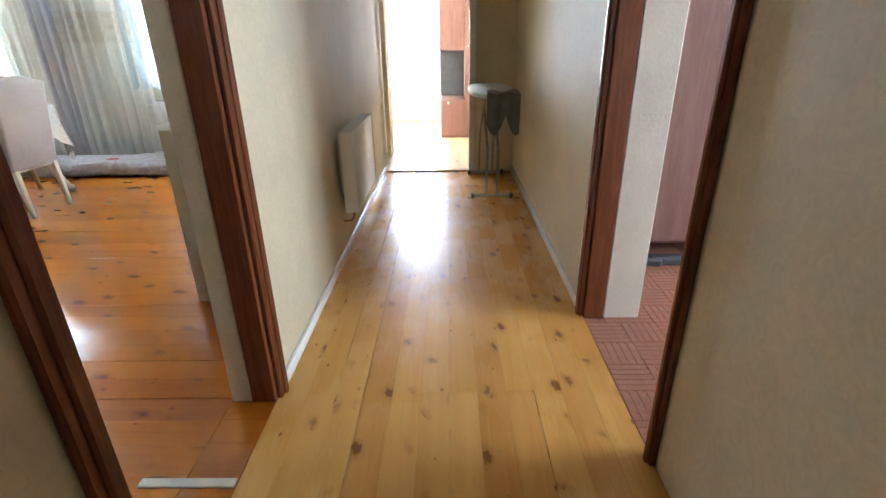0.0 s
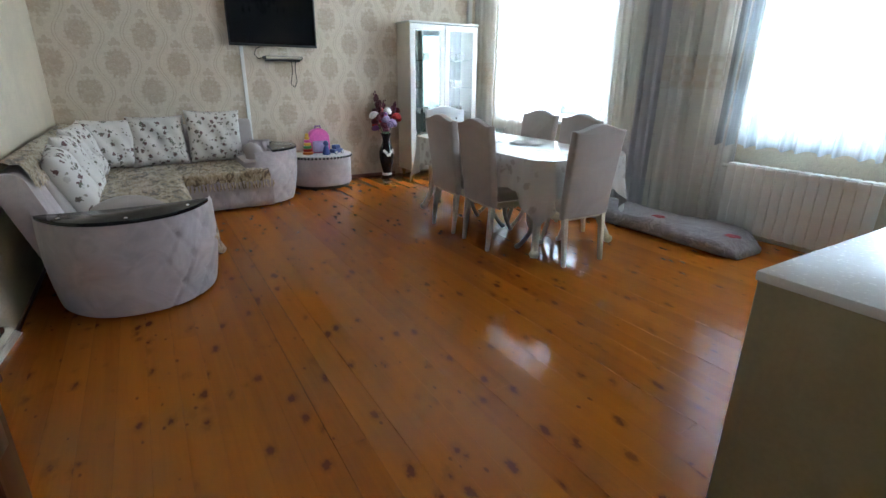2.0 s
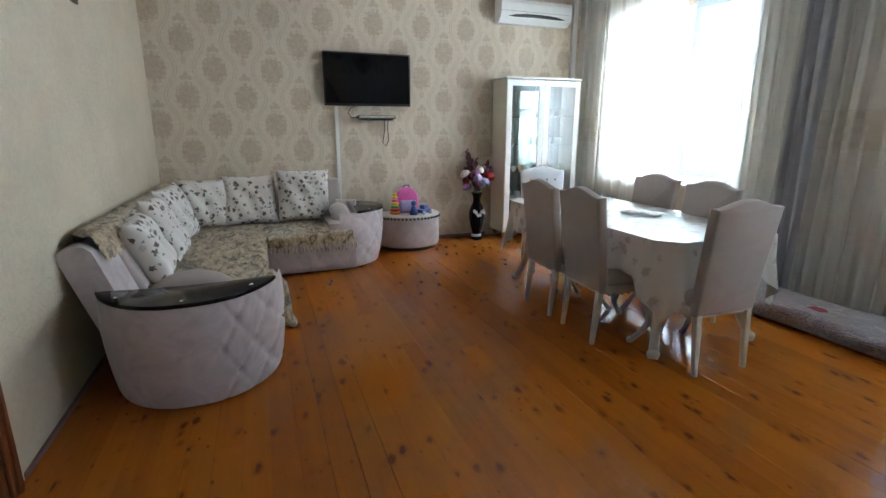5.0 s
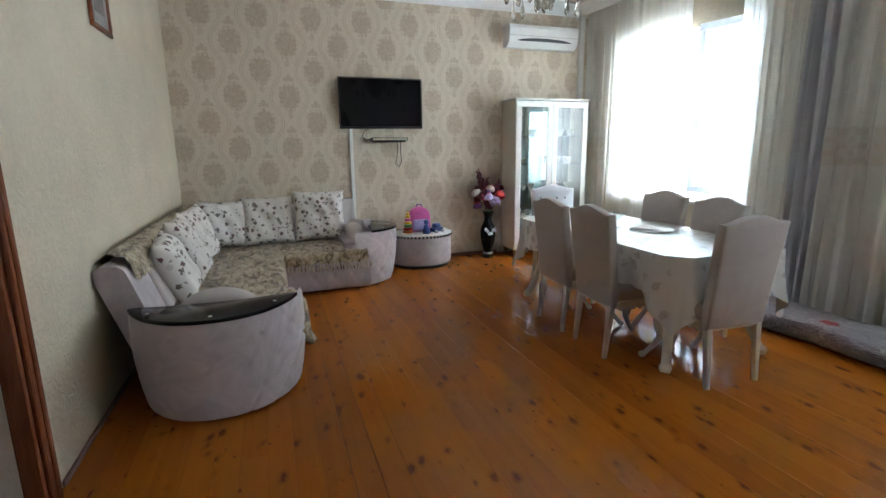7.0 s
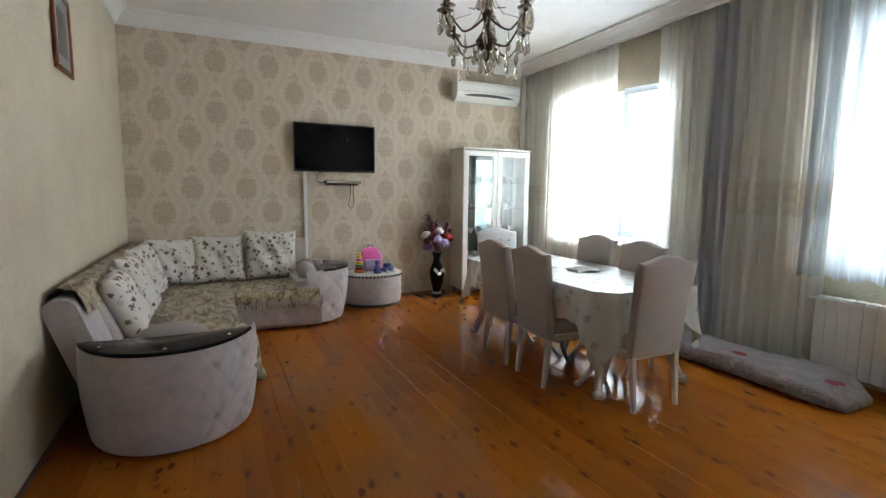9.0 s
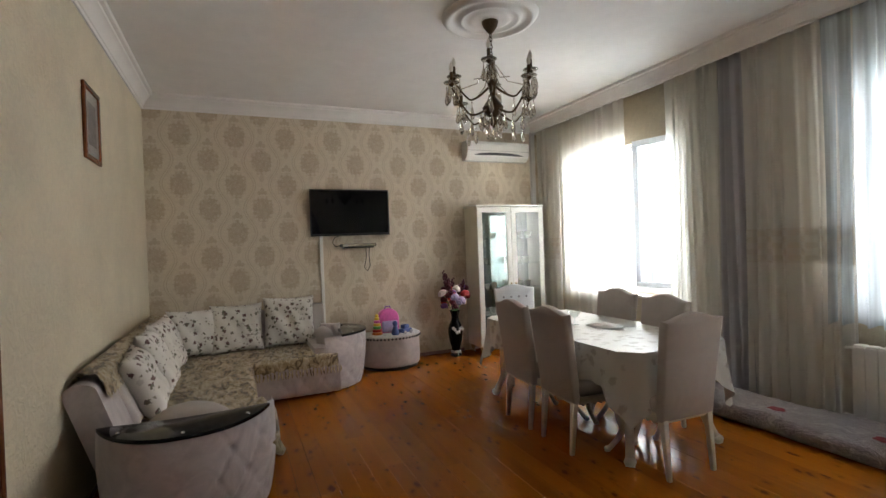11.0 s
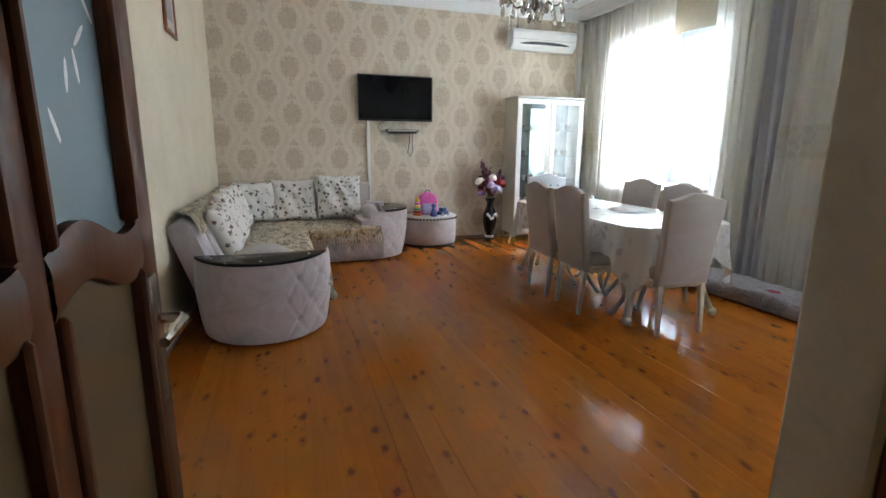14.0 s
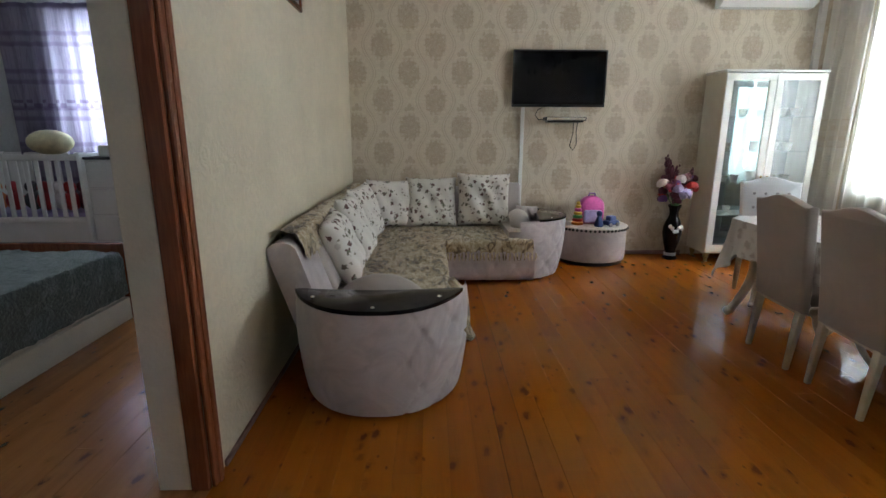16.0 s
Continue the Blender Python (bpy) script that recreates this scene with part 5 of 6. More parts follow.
part("pipe", tube(bmesh.new(), [(0.545, 0, 0.03), (0.60, 0.02, 0.03), (0.62, 0.15, 0.03)], 0.012, 8), "white", rad)
part("bracket", bx(bx(bmesh.new(), (-0.3, 0.04, 0.45), (-0.28, 0.18, 0.48)), (0.28, 0.04, 0.45), (0.30, 0.18, 0.48)), "steel", rad)

# folded carpet along the window wall
carpet = thing("folded_carpet", -4.6, 6.14, 0, 0, "grey-mauve patterned carpet folded into a long strip on the floor", "carpet")
bm = bmesh.new()
prof = [(-0.20 + 0.06 * math.cos(a) if math.cos(a) < 0 else 0.20 + 0.05 * math.cos(a), 0.074 + 0.072 * math.copysign(abs(math.sin(a)) ** 0.7, math.sin(a))) for a in [math.tau * i / 24 for i in range(24)]]


def roll(u, v):
    y, z = prof[int(round(u * 24)) % 24]
    e = min(1.0, (1 - v) / 0.05, v / 0.05)
    e = 0.35 + 0.65 * math.sin(e * math.pi / 2)
    y, z = y * (0.55 + 0.45 * e), z * e
    x = -1.9 + 3.85 * v
    k = noise.noise(Vector((x * 2.2, y * 3, z * 8)))
    return Vector((x, y + 0.03 * k + 0.03 * (x + 1.9) / 4 * -1, max(0.001, z * (1 + 0.22 * k) + (0.012 * noise.noise(Vector((x * 9, y * 11, z * 9))) if z > 0.03 else 0))))


surf(bm, roll, 24, 90, wrap_u=True, caps=True)
part("fold", bm, "carpet", carpet, smooth=60)
for k, x in enumerate((-0.9, 0.15, 1.15, 1.83)):
    b = bmesh.new()
    for j in range(5):
        a = j * math.tau / 5
        ball(b, (x + 0.035 * math.cos(a), -0.10 + 0.03 * math.sin(a), 0.150), 0.032, 8, (1, 0.8, 0.12))
    part("rose_motif", b, "rose", carpet, "dull red rose in the pile", 60)

# low white chest beside the doorway
chest = thing("low_chest", -1.11, 3.93, 0, 0, "low cream lacquered chest with a white top beside the doorway", "chest")
part("body", box((-0.195, -0.615, 0.0), (0.292, 0.75, 0.875), 0.004), "cream_shaded", chest)
part("top", box((-0.20, -0.62, 0.875), (0.293, 0.77, 0.90), 0.005, 2), "white", chest)
for k in range(3):
    d = part("drawer", box((-0.207, -0.58, 0.06 + k * 0.27), (-0.194, 0.73, 0.32 + k * 0.27), 0.004), "cream", chest)
    part("handle", box((-0.222, -0.02, 0.20 + k * 0.255), (-0.208, 0.17, 0.215 + k * 0.255), 0.004), "brass", d, "thin brass handle")
scarf = thing("folded_cloth", -1.06, 3.86, 0.902, 12, "crumpled thin grey cloth lying on the chest", "cloth")
bm = surf(bmesh.new(), lambda u, v: Vector((-0.10 + 0.2 * u + 0.03 * math.sin(v * 7), -0.26 + 0.52 * v + 0.04 * math.sin(u * 5), 0.004 + 0.016 * (1 + noise.noise((u * 5, v * 6, 1))) * (1 - abs(2 * u - 1) ** 3) * (1 - abs(2 * v - 1) ** 3))), 26, 40)
part("sheet", bm, "skyblue", scarf, smooth=70)

# framed picture on the south wall
pic = thing("framed_picture", -5.05, Y0 + 0.002, 2.16, 0, "small dark-framed picture hung on the cream wall", "picture")
bm = bmesh.new()
for lo, hi in (((-0.20, 0, 0), (0.20, 0.022, 0.035)), ((-0.20, 0, 0.475), (0.20, 0.022, 0.51)), ((-0.20, 0, 0.035), (-0.165, 0.022, 0.475)), ((0.165, 0, 0.035), (0.20, 0.022, 0.475))):
    bx(bm, lo, hi, 0.005)
part("frame", bm, "frame", pic)
part("mount", box((-0.166, 0.002, 0.034), (0.166, 0.010, 0.476)), "print_grey", pic)
part("print", box((-0.10, 0.009, 0.11), (0.10, 0.0125, 0.40)), "print_dark", pic, "dark faded print")

# ---- chandelier ----
chan = thing("chandelier", RX, RY, 2.33, 0, "bronze chandelier with candle bulbs and hanging crystal drops", "chandelier")
ZT = CEIL - 0.036 - 2.33
part("ceiling_cup", lathe(bmesh.new(), [(0.015, -0.09), (0.03, -0.075), (0.055, -0.04), (0.065, -0.012), (0.065, 0.0)], 24, (0, 0, ZT)), "bronze", chan)
bm = bmesh.new()
for k in range(7):
    t = bmesh.new()
    pts = [(0.013 * math.cos(a), 0, 0.020 * math.sin(a)) for a in [math.tau * i / 12 for i in range(13)]]
    tube(t, pts, 0.0032, 5)
    t.transform(pose(0, 0, ZT - 0.105 - k * 0.030, 0, 0, 90 * (k % 2)))
    merge(bm, t)
part("chain", bm, "bronze", chan)
part("stem", lathe(bmesh.new(), [(0.004, 0.08), (0.02, 0.10), (0.045, 0.13), (0.03, 0.16), (0.07, 0.20), (0.085, 0.24), (0.05, 0.29), (0.02, 0.33), (0.028, 0.40), (0.045, 0.45), (0.022, 0.50), (0.016, 0.56), (0.03, 0.60), (0.02, 0.64), (0.006, 0.66)], 22), "bronze", chan)
drop_bm = bmesh.new()
lathe(drop_bm, [(0.002, -0.03), (0.008, -0.045), (0.017, -0.085), (0.018, -0.105), (0.011, -0.125), (0.001, -0.135)], 6)
for q in range(4):
    ball(drop_bm, (0, 0, 0.006 - q * 0.012), 0.0055, 6)
drop = part("crystal_drop", drop_bm, "crystal", chan, smooth=10)
drop.location = (0, 0, 0.13)
for k in range(8):
    a = 45.0 * k + 12
    upper = k % 2 == 1
    R, zc = (0.40, 0.36) if not upper else (0.30, 0.50)
    pts = []
    for i in range(15):
        s = i / 14
        pts.append((0.03 + (R - 0.03) * s, 0, (0.24 if not upper else 0.40) - 0.085 * math.sin(s * math.pi * 0.9) + (zc - (0.24 if not upper else 0.40)) * max(0, s - 0.55) / 0.45))
    bm = tube(bmesh.new(), pts, [0.010 - 0.004 * i / 14 for i in range(15)], 7)
    arm_ob = part("arm", bm, "bronze", chan)
    arm_ob.matrix_local = pose(0, 0, 0, 0, 0, a)
    hold = part("candle_cup", lathe(bmesh.new(), [(0.006, -0.02), (0.016, -0.01), (0.022, 0.004), (0.014, 0.012), (0.014, 0.085), (0.011, 0.09)], 16, (R, 0, zc)), "bronze", arm_ob)
    part("drip_pan", lathe(bmesh.new(), [(0.018, 0.0), (0.05, 0.004), (0.060, 0.012), (0.058, 0.015), (0.018, 0.006)], 18, (R, 0, zc)), "crystal", arm_ob, "clear glass drip pan")
    part("bulb", lathe(bmesh.new(), [(0.008, 0.088), (0.015, 0.105), (0.017, 0.122), (0.009, 0.150), (0.002, 0.168)], 12, (R, 0, zc)), "bulb", arm_ob, "unlit candle bulb")
    ca, sa = math.cos(radians(a)), math.sin(radians(a))
    for j in range(4):
        b = math.tau * j / 4 + 0.4
        x, y = R + 0.043 * math.cos(b), 0.043 * math.sin(b)
        repeat(drop, "crystal_drop", chan, pose(x * ca - y * sa, x * sa + y * ca, zc - 0.018))
    for q in (0.55, 0.8):
        x = R * q
        repeat(drop, "crystal_drop", chan, pose(x * ca, x * sa, (0.13 if not upper else 0.29)))
for k in range(10):
    a = math.tau * k / 10
    repeat(drop, "crystal_drop", chan, pose(0.10 * math.cos(a), 0.10 * math.sin(a), 0.20))
    if k % 2 == 0:
        repeat(drop, "crystal_drop", chan, pose(0.05 * math.cos(a), 0.05 * math.sin(a), 0.13))
for k in range(6):
    a = math.tau * k / 6
    part("crystal_chain", tube(bmesh.new(), [(0.03 * math.cos(a), 0.03 * math.sin(a), 0.58), (0.12 * math.cos(a), 0.12 * math.sin(a), 0.44), (0.26 * math.cos(a), 0.26 * math.sin(a), 0.40)], 0.0045, 5), "crystal", chan)

# ---- the door leaf between hall and living room ----
leaf = thing("open_door", -0.80, DY0 + 0.04, 0.008, 180 - 5.5, "varnished brown door with frosted leaf-patterned glass standing open", "door")
LW, LH = 0.74, 2.20
bm = bmesh.new()
t2 = 0.02
for lo, hi in (((0, -t2, 0), (0.078, t2, LH)), ((LW - 0.078, -t2, 0), (LW, t2, LH)), ((0.078, -t2, 0), (LW - 0.078, t2, 0.20)), ((0.078, -t2, LH - 0.13), (LW - 0.078, t2, LH)), ((LW / 2 - 0.028, -t2, 0.20), (LW / 2 + 0.028, t2, LH - 0.13))):
    bx(bm, lo, hi, 0.006, 2)
part("leaf_frame", bm, "doorwood", leaf)
for a, b in ((0.078, LW / 2 - 0.028), (LW / 2 + 0.028, LW - 0.078)):
    mid = (a + b) / 2
    rail_bm = bmesh.new()

    def wavy(u, v):
        k = [(-t2, 0), (-t2 - 0.005, 0.016), (-t2 - 0.005, 0.064), (-t2, 0.08), (t2, 0.08), (t2 + 0.005, 0.064), (t2 + 0.005, 0.016), (t2, 0)][int(round(v * 8)) % 8]
        return Vector((a - 0.004 + (b - a + 0.008) * u, k[0], 1.125 + 0.020 * math.sin(u * math.tau - 0.5) + k[1]))
    surf(rail_bm, wavy, 22, 8, wrap_v=True)
    part("rail", rail_bm, "doorwood", leaf, "wavy carved middle rail", 50)
    part("pane", box((a - 0.004, -0.004, 1.17), (b + 0.004, 0.004, LH - 0.126)), "frosted", leaf, "frosted glass pane with pale leaf sprigs")
    for s in (-1, 1):
        bd = bmesh.new()
        for lo, hi in (((a, 0, 1.20), (a + 0.018, 0.03, LH - 0.13)), ((b - 0.018, 0, 1.20), (b, 0.03, LH - 0.13)), ((a, 0, 0.20), (a + 0.018, 0.03, 1.12)), ((b - 0.018, 0, 0.20), (b, 0.03, 1.12)), ((a, 0, LH - 0.148), (b, 0.03, LH - 0.13)), ((a, 0, 0.20), (b, 0.03, 0.218))):
            bx(bd, (lo[0], min(s * lo[1], s * hi[1]), lo[2]), (hi[0], max(s * lo[1], s * hi[1]), hi[2]), 0.006)
        part("bead", bd, "doorwood", leaf)
    part("panel", box((a - 0.004, -0.008, 0.19), (b + 0.004, 0.008, 1.16), 0.003), "doorpanel", leaf)
rnd = random.Random(11)
for k in range(48):
    b = bmesh.new()
    x = rnd.choice((0.10 + rnd.random() * 0.22, LW - 0.10 - rnd.random() * 0.22))
    z, ang = 1.28 + rnd.random() * 0.74, rnd.uniform(-70, 70)
    for s in (-1, 1):
        t = bmesh.new()
        bmesh.ops.create_uvsphere(t, u_segments=8, v_segments=5, radius=1.0)
        t.transform(pose(x, s * 0.0045, z, 0, ang, 0) @ Matrix.Diagonal((0.0045, 0.0008, 0.024, 1)))
        merge(b, t)
    part("leaf_sprig", b, "petal_white", leaf)
for s in (-1, 1):
    y = s * (t2 + 0.004)
    pl = part("handle_plate", box((LW - 0.075, min(s * t2, s * (t2 + 0.008)), 0.86), (LW - 0.035, max(s * t2, s * (t2 + 0.008)), 1.10), 0.006, 2), "bronze", leaf)
    part("handle", tube(bmesh.new(), [(LW - 0.055, y, 1.02), (LW - 0.055, s * 0.065, 1.02), (LW - 0.07, s * 0.075, 1.02), (LW - 0.165, s * 0.072, 1.015)], [0.010, 0.010, 0.011, 0.009], 8), "chrome", pl)
for z in (0.25, 1.95):
    part("hinge", tube(bmesh.new(), [(-0.008, 0.0, z), (-0.008, 0.0, z + 0.10)], 0.008, 8), "brass", leaf)

# ---- hall things ----
hr = thing("panel_radiator", -0.65, 4.20, 0.30, 0, "cream steel panel radiator on the hall wall", "radiator")
hr.scale = (1.0, 0.63, 0.83)
bm = bmesh.new()
bx(bm, (0.045, -0.58, 0.0), (0.062, 0.58, 0.55), 0.006, 2)
bx(bm, (0.100, -0.58, 0.0), (0.118, 0.58, 0.55), 0.006, 2)
part("panel", bm, "rad", hr)
for s in (-0.585, 0.575):
    part("side_cover", box((0.04, s, 0.0), (0.122, s + 0.012, 0.565), 0.004), "rad", hr)
bm = bmesh.new()
for k in range(46):
    bx(bm, (0.048, -0.57 + k * 0.025, 0.552), (0.115, -0.57 + k * 0.025 + 0.012, 0.562))
bx(bm, (0.042, -0.575, 0.548), (0.05, 0.575, 0.566))
bx(bm, (0.113, -0.575, 0.548), (0.121, 0.575, 0.566))
part("grille", bm, "rad", hr)
bm = bmesh.new()
for k in range(36):
    bx(bm, (0.063, -0.56 + k * 0.032, 0.02), (0.099, -0.56 + k * 0.032 + 0.006, 0.54))
part("fins", bm, "steel", hr)
for s in (-0.40, 0.37):
    part("bracket", box((0.001, s, 0.1), (0.045, s + 0.03, 0.5)), "rad", hr)
part("pipe", tube(bmesh.new(), [(0.08, -0.50, 0.02), (0.08, -0.50, -0.05), (0.06, -0.50, -0.08), (0.012, -0.50, -0.085)], 0.009, 8), "brass", hr)
part("pipe", tube(bmesh.new(), [(0.08, 0.50, 0.02), (0.08, 0.50, -0.05), (0.06, 0.50, -0.08), (0.012, 0.50, -0.085)], 0.009, 8), "brass", hr)

ib = thing("ironing_board", 0.36, 5.45, 0, 0, "pale blue ironing board standing on grey metal legs", "ironing board")
outl = [(0.19 * math.copysign(abs(math.cos(a)) ** 0.5, math.cos(a)), 0.50 * math.sin(a)) for a in [math.tau * i / 40 for i in range(40)]]
part("board", prism(bmesh.new(), outl, 0.815, 0.85, None, 0.010), "skyblue", ib, "pale blue padded board")
bm = bmesh.new()
for x in (-0.045, 0.045):
    tube(bm, [(x, -0.40, 0.03), (x, -0.36, 0.42), (x, 0.30, 0.80)], 0.011, 8)
part("leg", bm, "steel", ib, "grey steel tube leg")
bm = bmesh.new()
for x in (-0.065, 0.065):
    tube(bm, [(x, 0.38, 0.03), (x, 0.34, 0.42), (x, -0.28, 0.80)], 0.011, 8)
part("leg", bm, "steel", ib, "grey steel tube leg")
for y in (-0.40, 0.38):
    f = part("foot_bar", tube(bmesh.new(), [(-0.17, y, 0.024), (0.17, y, 0.024)], 0.016, 8), "steel", ib)
    for x in (-0.175, 0.145):
        part("end_cap", box((x, y - 0.022, 0.0), (x + 0.03, y + 0.022, 0.045), 0.006), "charcoal", f, "dark rubber end cap")
iron = thing("hanging_cloth", 0.42, 5.00, 0.852, 0, "dark grey cloth hanging over the ironing board's end", "cloth")


def hang(u, v):
    x = -0.13 + 0.25 * u
    y = 0.06 - 0.15 * min(1, v / 0.45) + 0.006 * math.sin(u * 17)
    lobes = 0.16 + 0.16 * abs(math.sin(u * math.pi * 1.5 + 0.4)) if v > 0.45 else 0
    z = 0.012 + 0.008 * math.sin(u * 9 + v * 5) - (0 if v <= 0.45 else (v - 0.45) / 0.55 * lobes)
    return Vector((x, y - (0.03 if v > 0.45 else 0), z))


part("drape", surf(bmesh.new(), hang, 36, 22), "greycloth", iron, smooth=70)

# ---- room at the end of the hall ----
tall = thing("tall_wardrobe", 0.42, 8.08, 0, 0, "reddish brown tall wardrobe with an open niche", "wardrobe")
part("body", bx(bx(bx(bmesh.new(), (-0.52, -0.28, 0.0), (0.6, 0.28, 0.50), 0.006), (-0.20, -0.28, 0.50), (0.6, 0.28, 2.05), 0.006), (-0.52, -0.26, 1.1), (-0.2, 0.28, 2.05), 0.006), "redwood", tall)
part("niche_back", box((-0.52, 0.24, 0.50), (-0.2, 0.27, 1.1)), "charcoal", tall, "dark niche")
part("door", box((-0.51, -0.30, 0.03), (-0.01, -0.281, 0.49), 0.005), "redwood", tall)
d = part("door", box((-0.19, -0.30, 0.52), (0.59, -0.281, 2.03), 0.005), "redwood", tall)
part("handle", ball(bmesh.new(), (-0.42, -0.315, 0.46), 0.014, 8), "foil", tall, "pale knob")
part("handle", ball(bmesh.new(), (-0.15, -0.315, 1.15), 0.016, 8), "foil", d, "pale knob")
bowl = part("dark_basin", lathe(bmesh.new(), [(0.08, 0), (0.12, 0.03), (0.14, 0.10), (0.13, 0.10), (0.08, 0.02)], 20), "charcoal")
bowl.matrix_world = pose(-1.03, 9.15, 0)
tagged(bowl, "small dark plastic basin on the pale floor", "basin")
casing = setting("trim_casing_end", bx(bx(bmesh.new(), (0.20, HY1 - 0.025, 0), (0.26, HY1 - 0.001, 2.3), 0.005), (0.205, HY1 - 0.001, 0), (0.229, HY1 + 0.15, 2.3), 0.004), "white", "white painted door casing")
net = curtain("side_drape", -0.14, 0.02, 9.30, 0.45, 2.6, 3, 0.02, "drape_bed", "blue-grey drape beside the end window", 12)

# ---- room with parquet ----
wr = thing("wardrobe", 1.75, 4.09, 0, 0, "brown wooden wardrobe on short feet", "wardrobe")
part("body", box((-0.80, -0.29, 0.10), (0.8, 0.29, 2.05), 0.006), "redwood", wr)
for k, x in enumerate((-0.79, -0.26, 0.27)):
    d = part("door", box((x, -0.312, 0.12), (x + 0.52, -0.291, 2.03), 0.006), "redwood", wr)
    part("handle", box((x + 0.46, -0.33, 1.0), (x + 0.475, -0.312, 1.14), 0.004), "brass", d)
for x in (-0.74, 0.70):
    for y in (-0.25, 0.22):
        part("foot", box((x, y, 0), (x + 0.05, y + 0.05, 0.10), 0.006), "charcoal", wr)
for k, x in enumerate((1.12, 1.26)):
    s = part("slipper", box((-0.045, -0.12, 0), (0.045, 0.12, 0.05), 0.02, 3), "charcoal")
    s.matrix_world = pose(x, 3.73, 0, 0, 0, 80 + 8 * k)
    tagged(s, "dark slipper on the parquet before the wardrobe", "slipper", "pair of slippers")

# ---- bedroom ----
bed = thing("bed", -4.2, -0.90, 0, 0, "low bed with a pale side board and grey-green fur cover", "bed")
part("side_board", box((-1.06, 0.84, 0.0), (1.4, 0.87, 0.17), 0.006), "cream", bed, "pale cream side board")
part("base", box((-1.06, -0.85, 0.0), (1.4, 0.84, 0.20), 0.01), "cream", bed)
part("mattress", box((-1.04, -0.84, 0.20), (1.38, 0.83, 0.50), 0.05, 3), "white", bed)
part("footboard", box((-1.12, -0.86, 0.0), (-1.061, 0.88, 0.58), 0.01, 2), "frame", bed, "dark wooden footboard")
blanket = thing("fur_blanket", -4.2, -0.90, 0.50, 0, "grey-green long-haired fur blanket spread over the bed", "blanket")


def spread(u, v):
    x = -1.04 + 2.4 * u
    pr = v * 2.1
    if pr < 1.68:
        y, z = -0.84 + pr, 0.03
    else:
        a = (pr - 1.68) / 0.42
        y, z = 0.84 + 0.035 * min(1, a * 4), 0.03 - 0.36 * max(0, a - 0.08)
    n = noise.noise(Vector((x * 6, y * 6, z * 6)))
    k = noise.noise(Vector((x * 28, y * 28, z * 28)))
    return Vector((x, y + 0.010 * n, z + 0.018 * n + 0.012 * k))


part("cover", surf(bmesh.new(), spread, 130, 110), "fur_green", blanket, smooth=80)

crib = thing("baby_crib", -6.85, -1.75, 0, 0, "white slatted baby crib with drawers below", "crib")
part("base", box((-0.30, -0.62, 0.05), (0.28, 0.62, 0.50), 0.006), "white", crib)
for y in (-0.62, 0.58):
    part("end_panel", box((-0.30, y, 0.0), (0.30, y + 0.04, 1.18), 0.01, 2), "white", crib)
for z in (0.50, 1.11):
    for x in (-0.30, 0.26):
        part("rail", box((x, -0.58, z), (x + 0.035, 0.58, z + 0.06), 0.008, 2), "white", crib)
for x in (-0.292, 0.268):
    for k in range(11):
        part("slat", box((x, -0.545 + k * 0.10, 0.56), (x + 0.018, -0.50 + k * 0.10, 1.11), 0.004), "white", crib)
part("mattress", box((-0.26, -0.57, 0.51), (0.25, 0.57, 0.60), 0.03, 2), "lilac", crib)
rnd = random.Random(9)
for k, (y, c) in enumerate(((-0.40, "orange"), (-0.22, "red"), (-0.05, "charcoal"), (0.10, "red"), (0.22, "petal_white"), (0.36, "red"), (0.45, "maroon"))):
    s = part("soft_toy", ball(ball(bmesh.new(), (0, 0, 0.10), 0.085, 12, (1, 1, 1.15)), (0.01, 0, 0.24), 0.06, 12), c)
    s.matrix_world = pose(-6.75 + 0.05 * math.sin(k * 3), -1.75 + y, 0.60)
    tagged(s, "coloured soft toy lying in the crib", "toy", "soft toys in the crib")
plush = part("plush_pillow", ball(bmesh.new(), (0, 0, 0), 0.19, 20, (0.6, 1.15, 0.62)), "cream_plush")
plush.matrix_world = pose(-6.60, -1.42, 1.285)
tagged(plush, "round pale yellow plush pillow resting on the crib rail", "plush")
top_toy = part("red_doll_toy", ball(ball(bmesh.new(), (0, 0, 0.06), 0.07, 12, (1, 1.3, 0.8)), (0, -0.02, 0.17), 0.06, 12), "orange")
top_toy.matrix_world = pose(-6.60, -2.08, 1.17)
tagged(top_toy, "orange and red soft toy on the crib rail", "toy")
dr = thing("small_dresser", -6.88, -0.80, 0, 0, "white dresser with drawers under the bedroom window", "dresser")
part("body", box((-0.33, -0.33, 0.0), (0.28, 0.34, 1.12), 0.006), "white", dr)
part("top", box((-0.345, -0.335, 1.12), (0.30, 0.35, 1.145), 0.006, 2), "charcoal", dr, "dark top edge")
for k in range(4):
    d = part("drawer", box((0.281, -0.31, 0.05 + k * 0.265), (0.30, 0.32, 0.30 + k * 0.265), 0.006), "white", dr)
    part("handle", box((0.301, -0.06, 0.20 + k * 0.265), (0.315, 0.06, 0.215 + k * 0.265), 0.004), "chrome", d)
bx_ = part("white_box", box((-0.15, -0.12, 0), (0.12, 0.30, 0.11), 0.02, 3), "white")
bx_.matrix_world = pose(-6.80, -0.92, 1.1455)
tagged(bx_, "white rounded box on the dresser", "box")
bd = curtain("bedroom_drape", 0.0, 1.35, 0.0, 0.10, 2.75, 8, 0.035, "drape_bed", "mauve-grey patterned drape beside the bedroom window", 21)
bd.matrix_world = pose(-7.14, -1.50, 0, 0, 0, -90)
bd2 = curtain("bedroom_net", 0.0, 1.2, 0.0, 1.1, 2.75, 6, 0.02, "sheer_bed", "thin white net curtain on the bedroom window", 22)
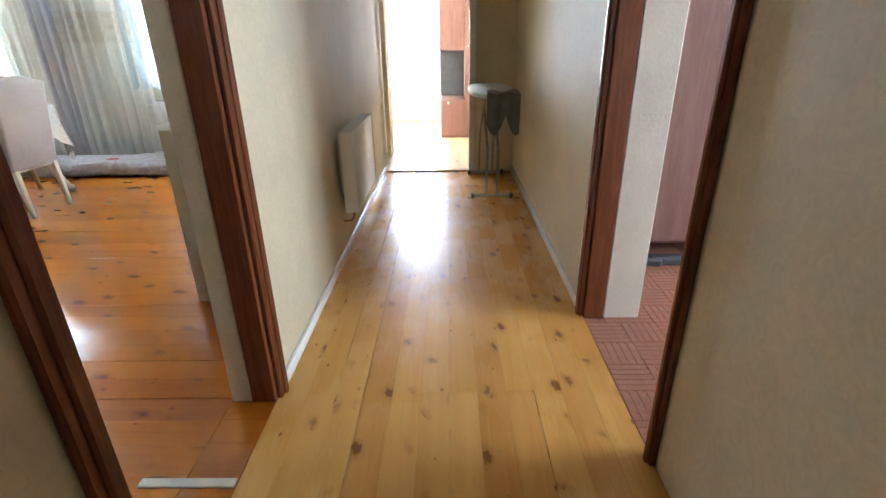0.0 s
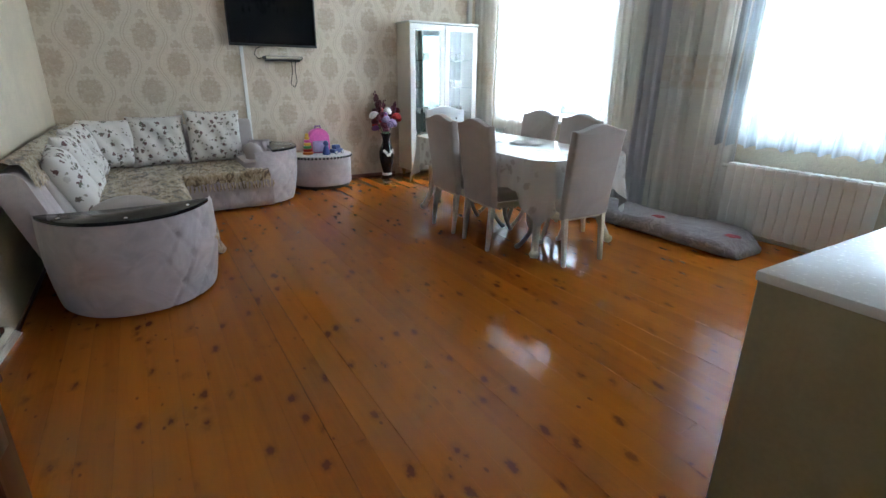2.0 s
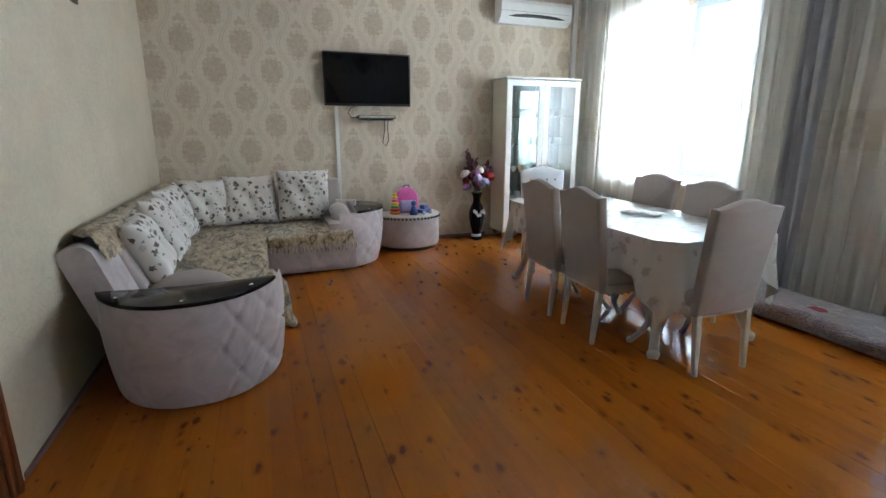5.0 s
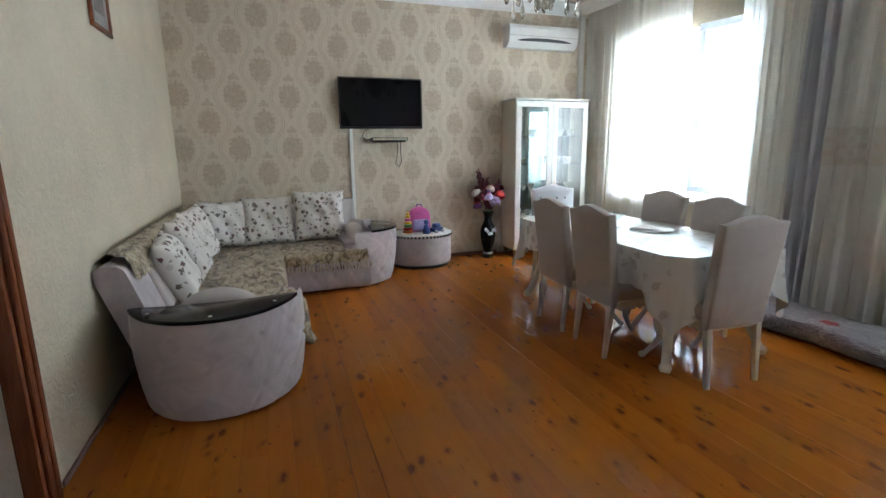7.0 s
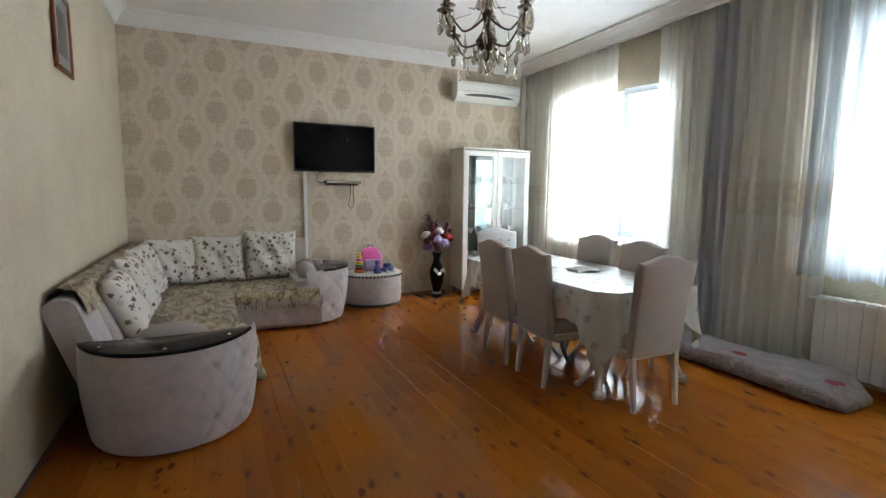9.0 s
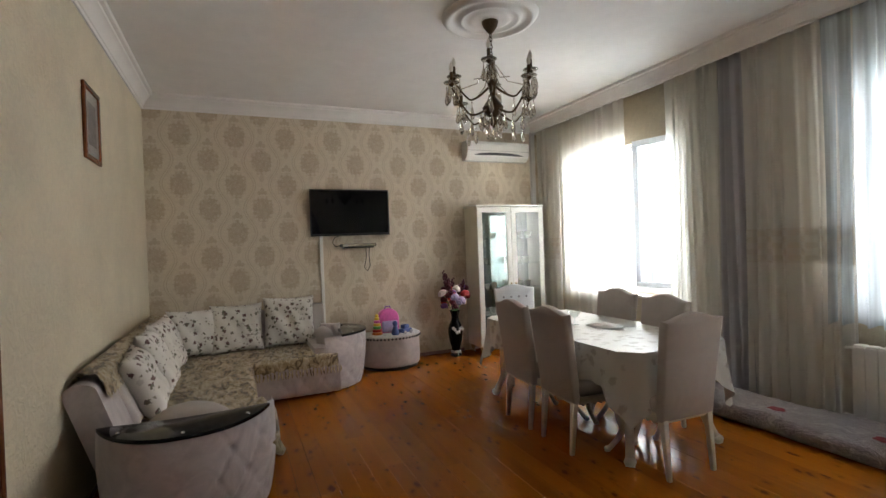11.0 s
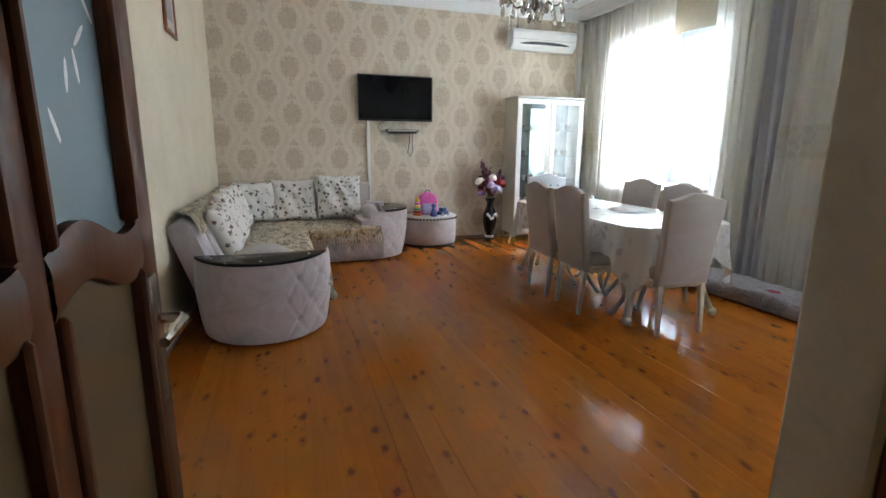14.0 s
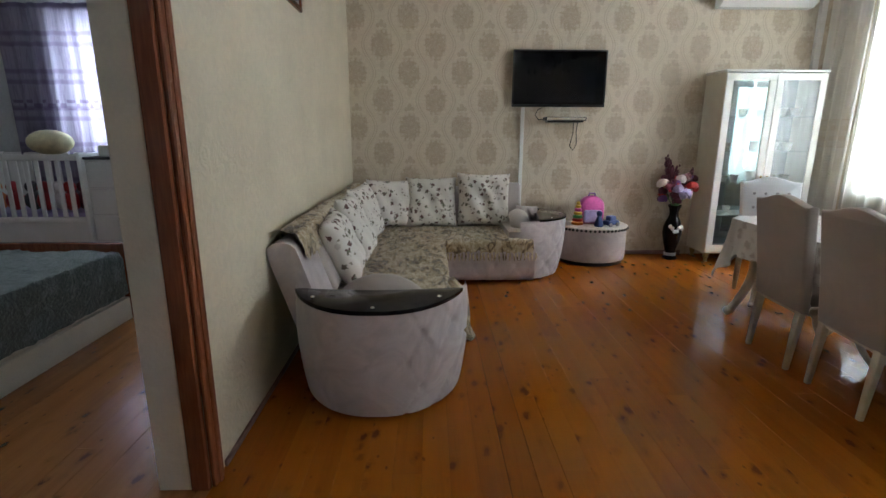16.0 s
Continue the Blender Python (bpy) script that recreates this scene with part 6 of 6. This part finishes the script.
bd2.matrix_world = pose(-7.20, -0.30, 0, 0, 0, -90)


# ---- floor pieces ----
def boards(floor, material, along, lo, hi, width, lengths, seed, drop=0.0):
    """Boards laid side by side; each is a child of the floor. Alike boards share a mesh."""
    rnd = random.Random(seed)
    cache = {}
    a0, a1 = (lo[0], hi[0]) if along == "x" else (lo[1], hi[1])
    c0, c1 = (lo[1], hi[1]) if along == "x" else (lo[0], hi[0])
    rows = max(1, round((c1 - c0) / width))
    w = (c1 - c0) / rows
    for r in range(rows):
        at = a0
        first = True
        while at < a1 - 0.02:
            n = rnd.choice(lengths)
            if first:
                n *= rnd.uniform(0.4, 1.0)
                first = False
            n = round(n * 5) / 5 if a1 - at - n > 0.5 else a1 - at
            wide = rnd.random() < 0.22
            key = (round(n, 3), wide)
            if key not in cache:
                bm = bmesh.new()
                g = 0.0011 if wide else 0.0002
                L, Wd = n - 0.0006, w - 2 * g
                size = (L, Wd) if along == "x" else (Wd, L)
                bx(bm, (0, 0, -0.02), (size[0], size[1], 0.0), 0.0006 if wide else 0.0002)
                me = bpy.data.meshes.new("plank")
                bm.to_mesh(me)
                bm.free()
                me.materials.append(M[material])
                cache[key] = me
            ob = new("plank", cache[key])
            c = c0 + r * w + 0.0009
            ob.location = (at, c, drop + rnd.uniform(-0.0002, 0.0001)) if along == "x" else (c, at, drop + rnd.uniform(-0.0002, 0.0001))
            ob.parent = floor
            at += n


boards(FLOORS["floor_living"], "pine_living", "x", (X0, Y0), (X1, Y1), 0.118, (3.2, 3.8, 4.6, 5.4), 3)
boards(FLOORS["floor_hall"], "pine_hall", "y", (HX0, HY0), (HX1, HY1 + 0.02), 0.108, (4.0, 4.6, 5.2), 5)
boards(FLOORS["floor_hall"], "pine_living", "x", (X1 + 0.001, DY0), (HX0 - 0.001, DY1), 0.110, (0.25,), 6, -0.001)
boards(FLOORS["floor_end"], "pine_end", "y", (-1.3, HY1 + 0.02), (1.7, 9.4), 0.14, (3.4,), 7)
boards(FLOORS["floor_bedroom"], "pine_bed", "x", (X0, -3.4), (-1.65, Y0), 0.12, (3.0, 3.8, 4.6), 8, -0.001)

# parquet tiles: basket weave of small blocks, fingers of five
blocks = {}
for turn in (0, 1):
    bm = bmesh.new()
    s = (0.158, 0.0305) if turn == 0 else (0.0305, 0.158)
    bx(bm, (0, 0, -0.01), (s[0], s[1], 0), 0.0015)
    me = bpy.data.meshes.new("parquet_block")
    bm.to_mesh(me)
    bm.free()
    me.materials.append(M["tile_floor"])
    blocks[turn] = me
rest = bmesh.new()
count = 0
for i in range(20):
    for j in range(28):
        x, y = HX1 + 0.002 + i * 0.16, 0.36 + j * 0.16
        if x > 4.0 or y > 4.7:
            continue
        turn = (i + j) % 2
        for k in range(5):
            dx, dy = (0, k * 0.032) if turn == 0 else (k * 0.032, 0)
            near = x < 1.5 and 2.4 < y < 3.9 and count < 290
            if near:
                ob = new("parquet_block", blocks[turn])
                ob.location = (x + dx, y + dy, 0.0)
                ob.parent = FLOORS["floor_parquet_room"]
                count += 1
            else:
                s = (0.158, 0.0305) if turn == 0 else (0.0305, 0.158)
                vs = [rest.verts.new((x + dx + a * s[0], y + dy + b * s[1], c)) for c in (-0.01, 0.0) for a, b in ((0, 0), (1, 0), (1, 1), (0, 1))]
                rest.faces.new(vs[4:])
                for q in range(4):
                    rest.faces.new((vs[q], vs[(q + 1) % 4], vs[4 + (q + 1) % 4], vs[4 + q]))
tagged(part("parquet_blocks", rest, "tile_floor", FLOORS["floor_parquet_room"]), kind="stuff")
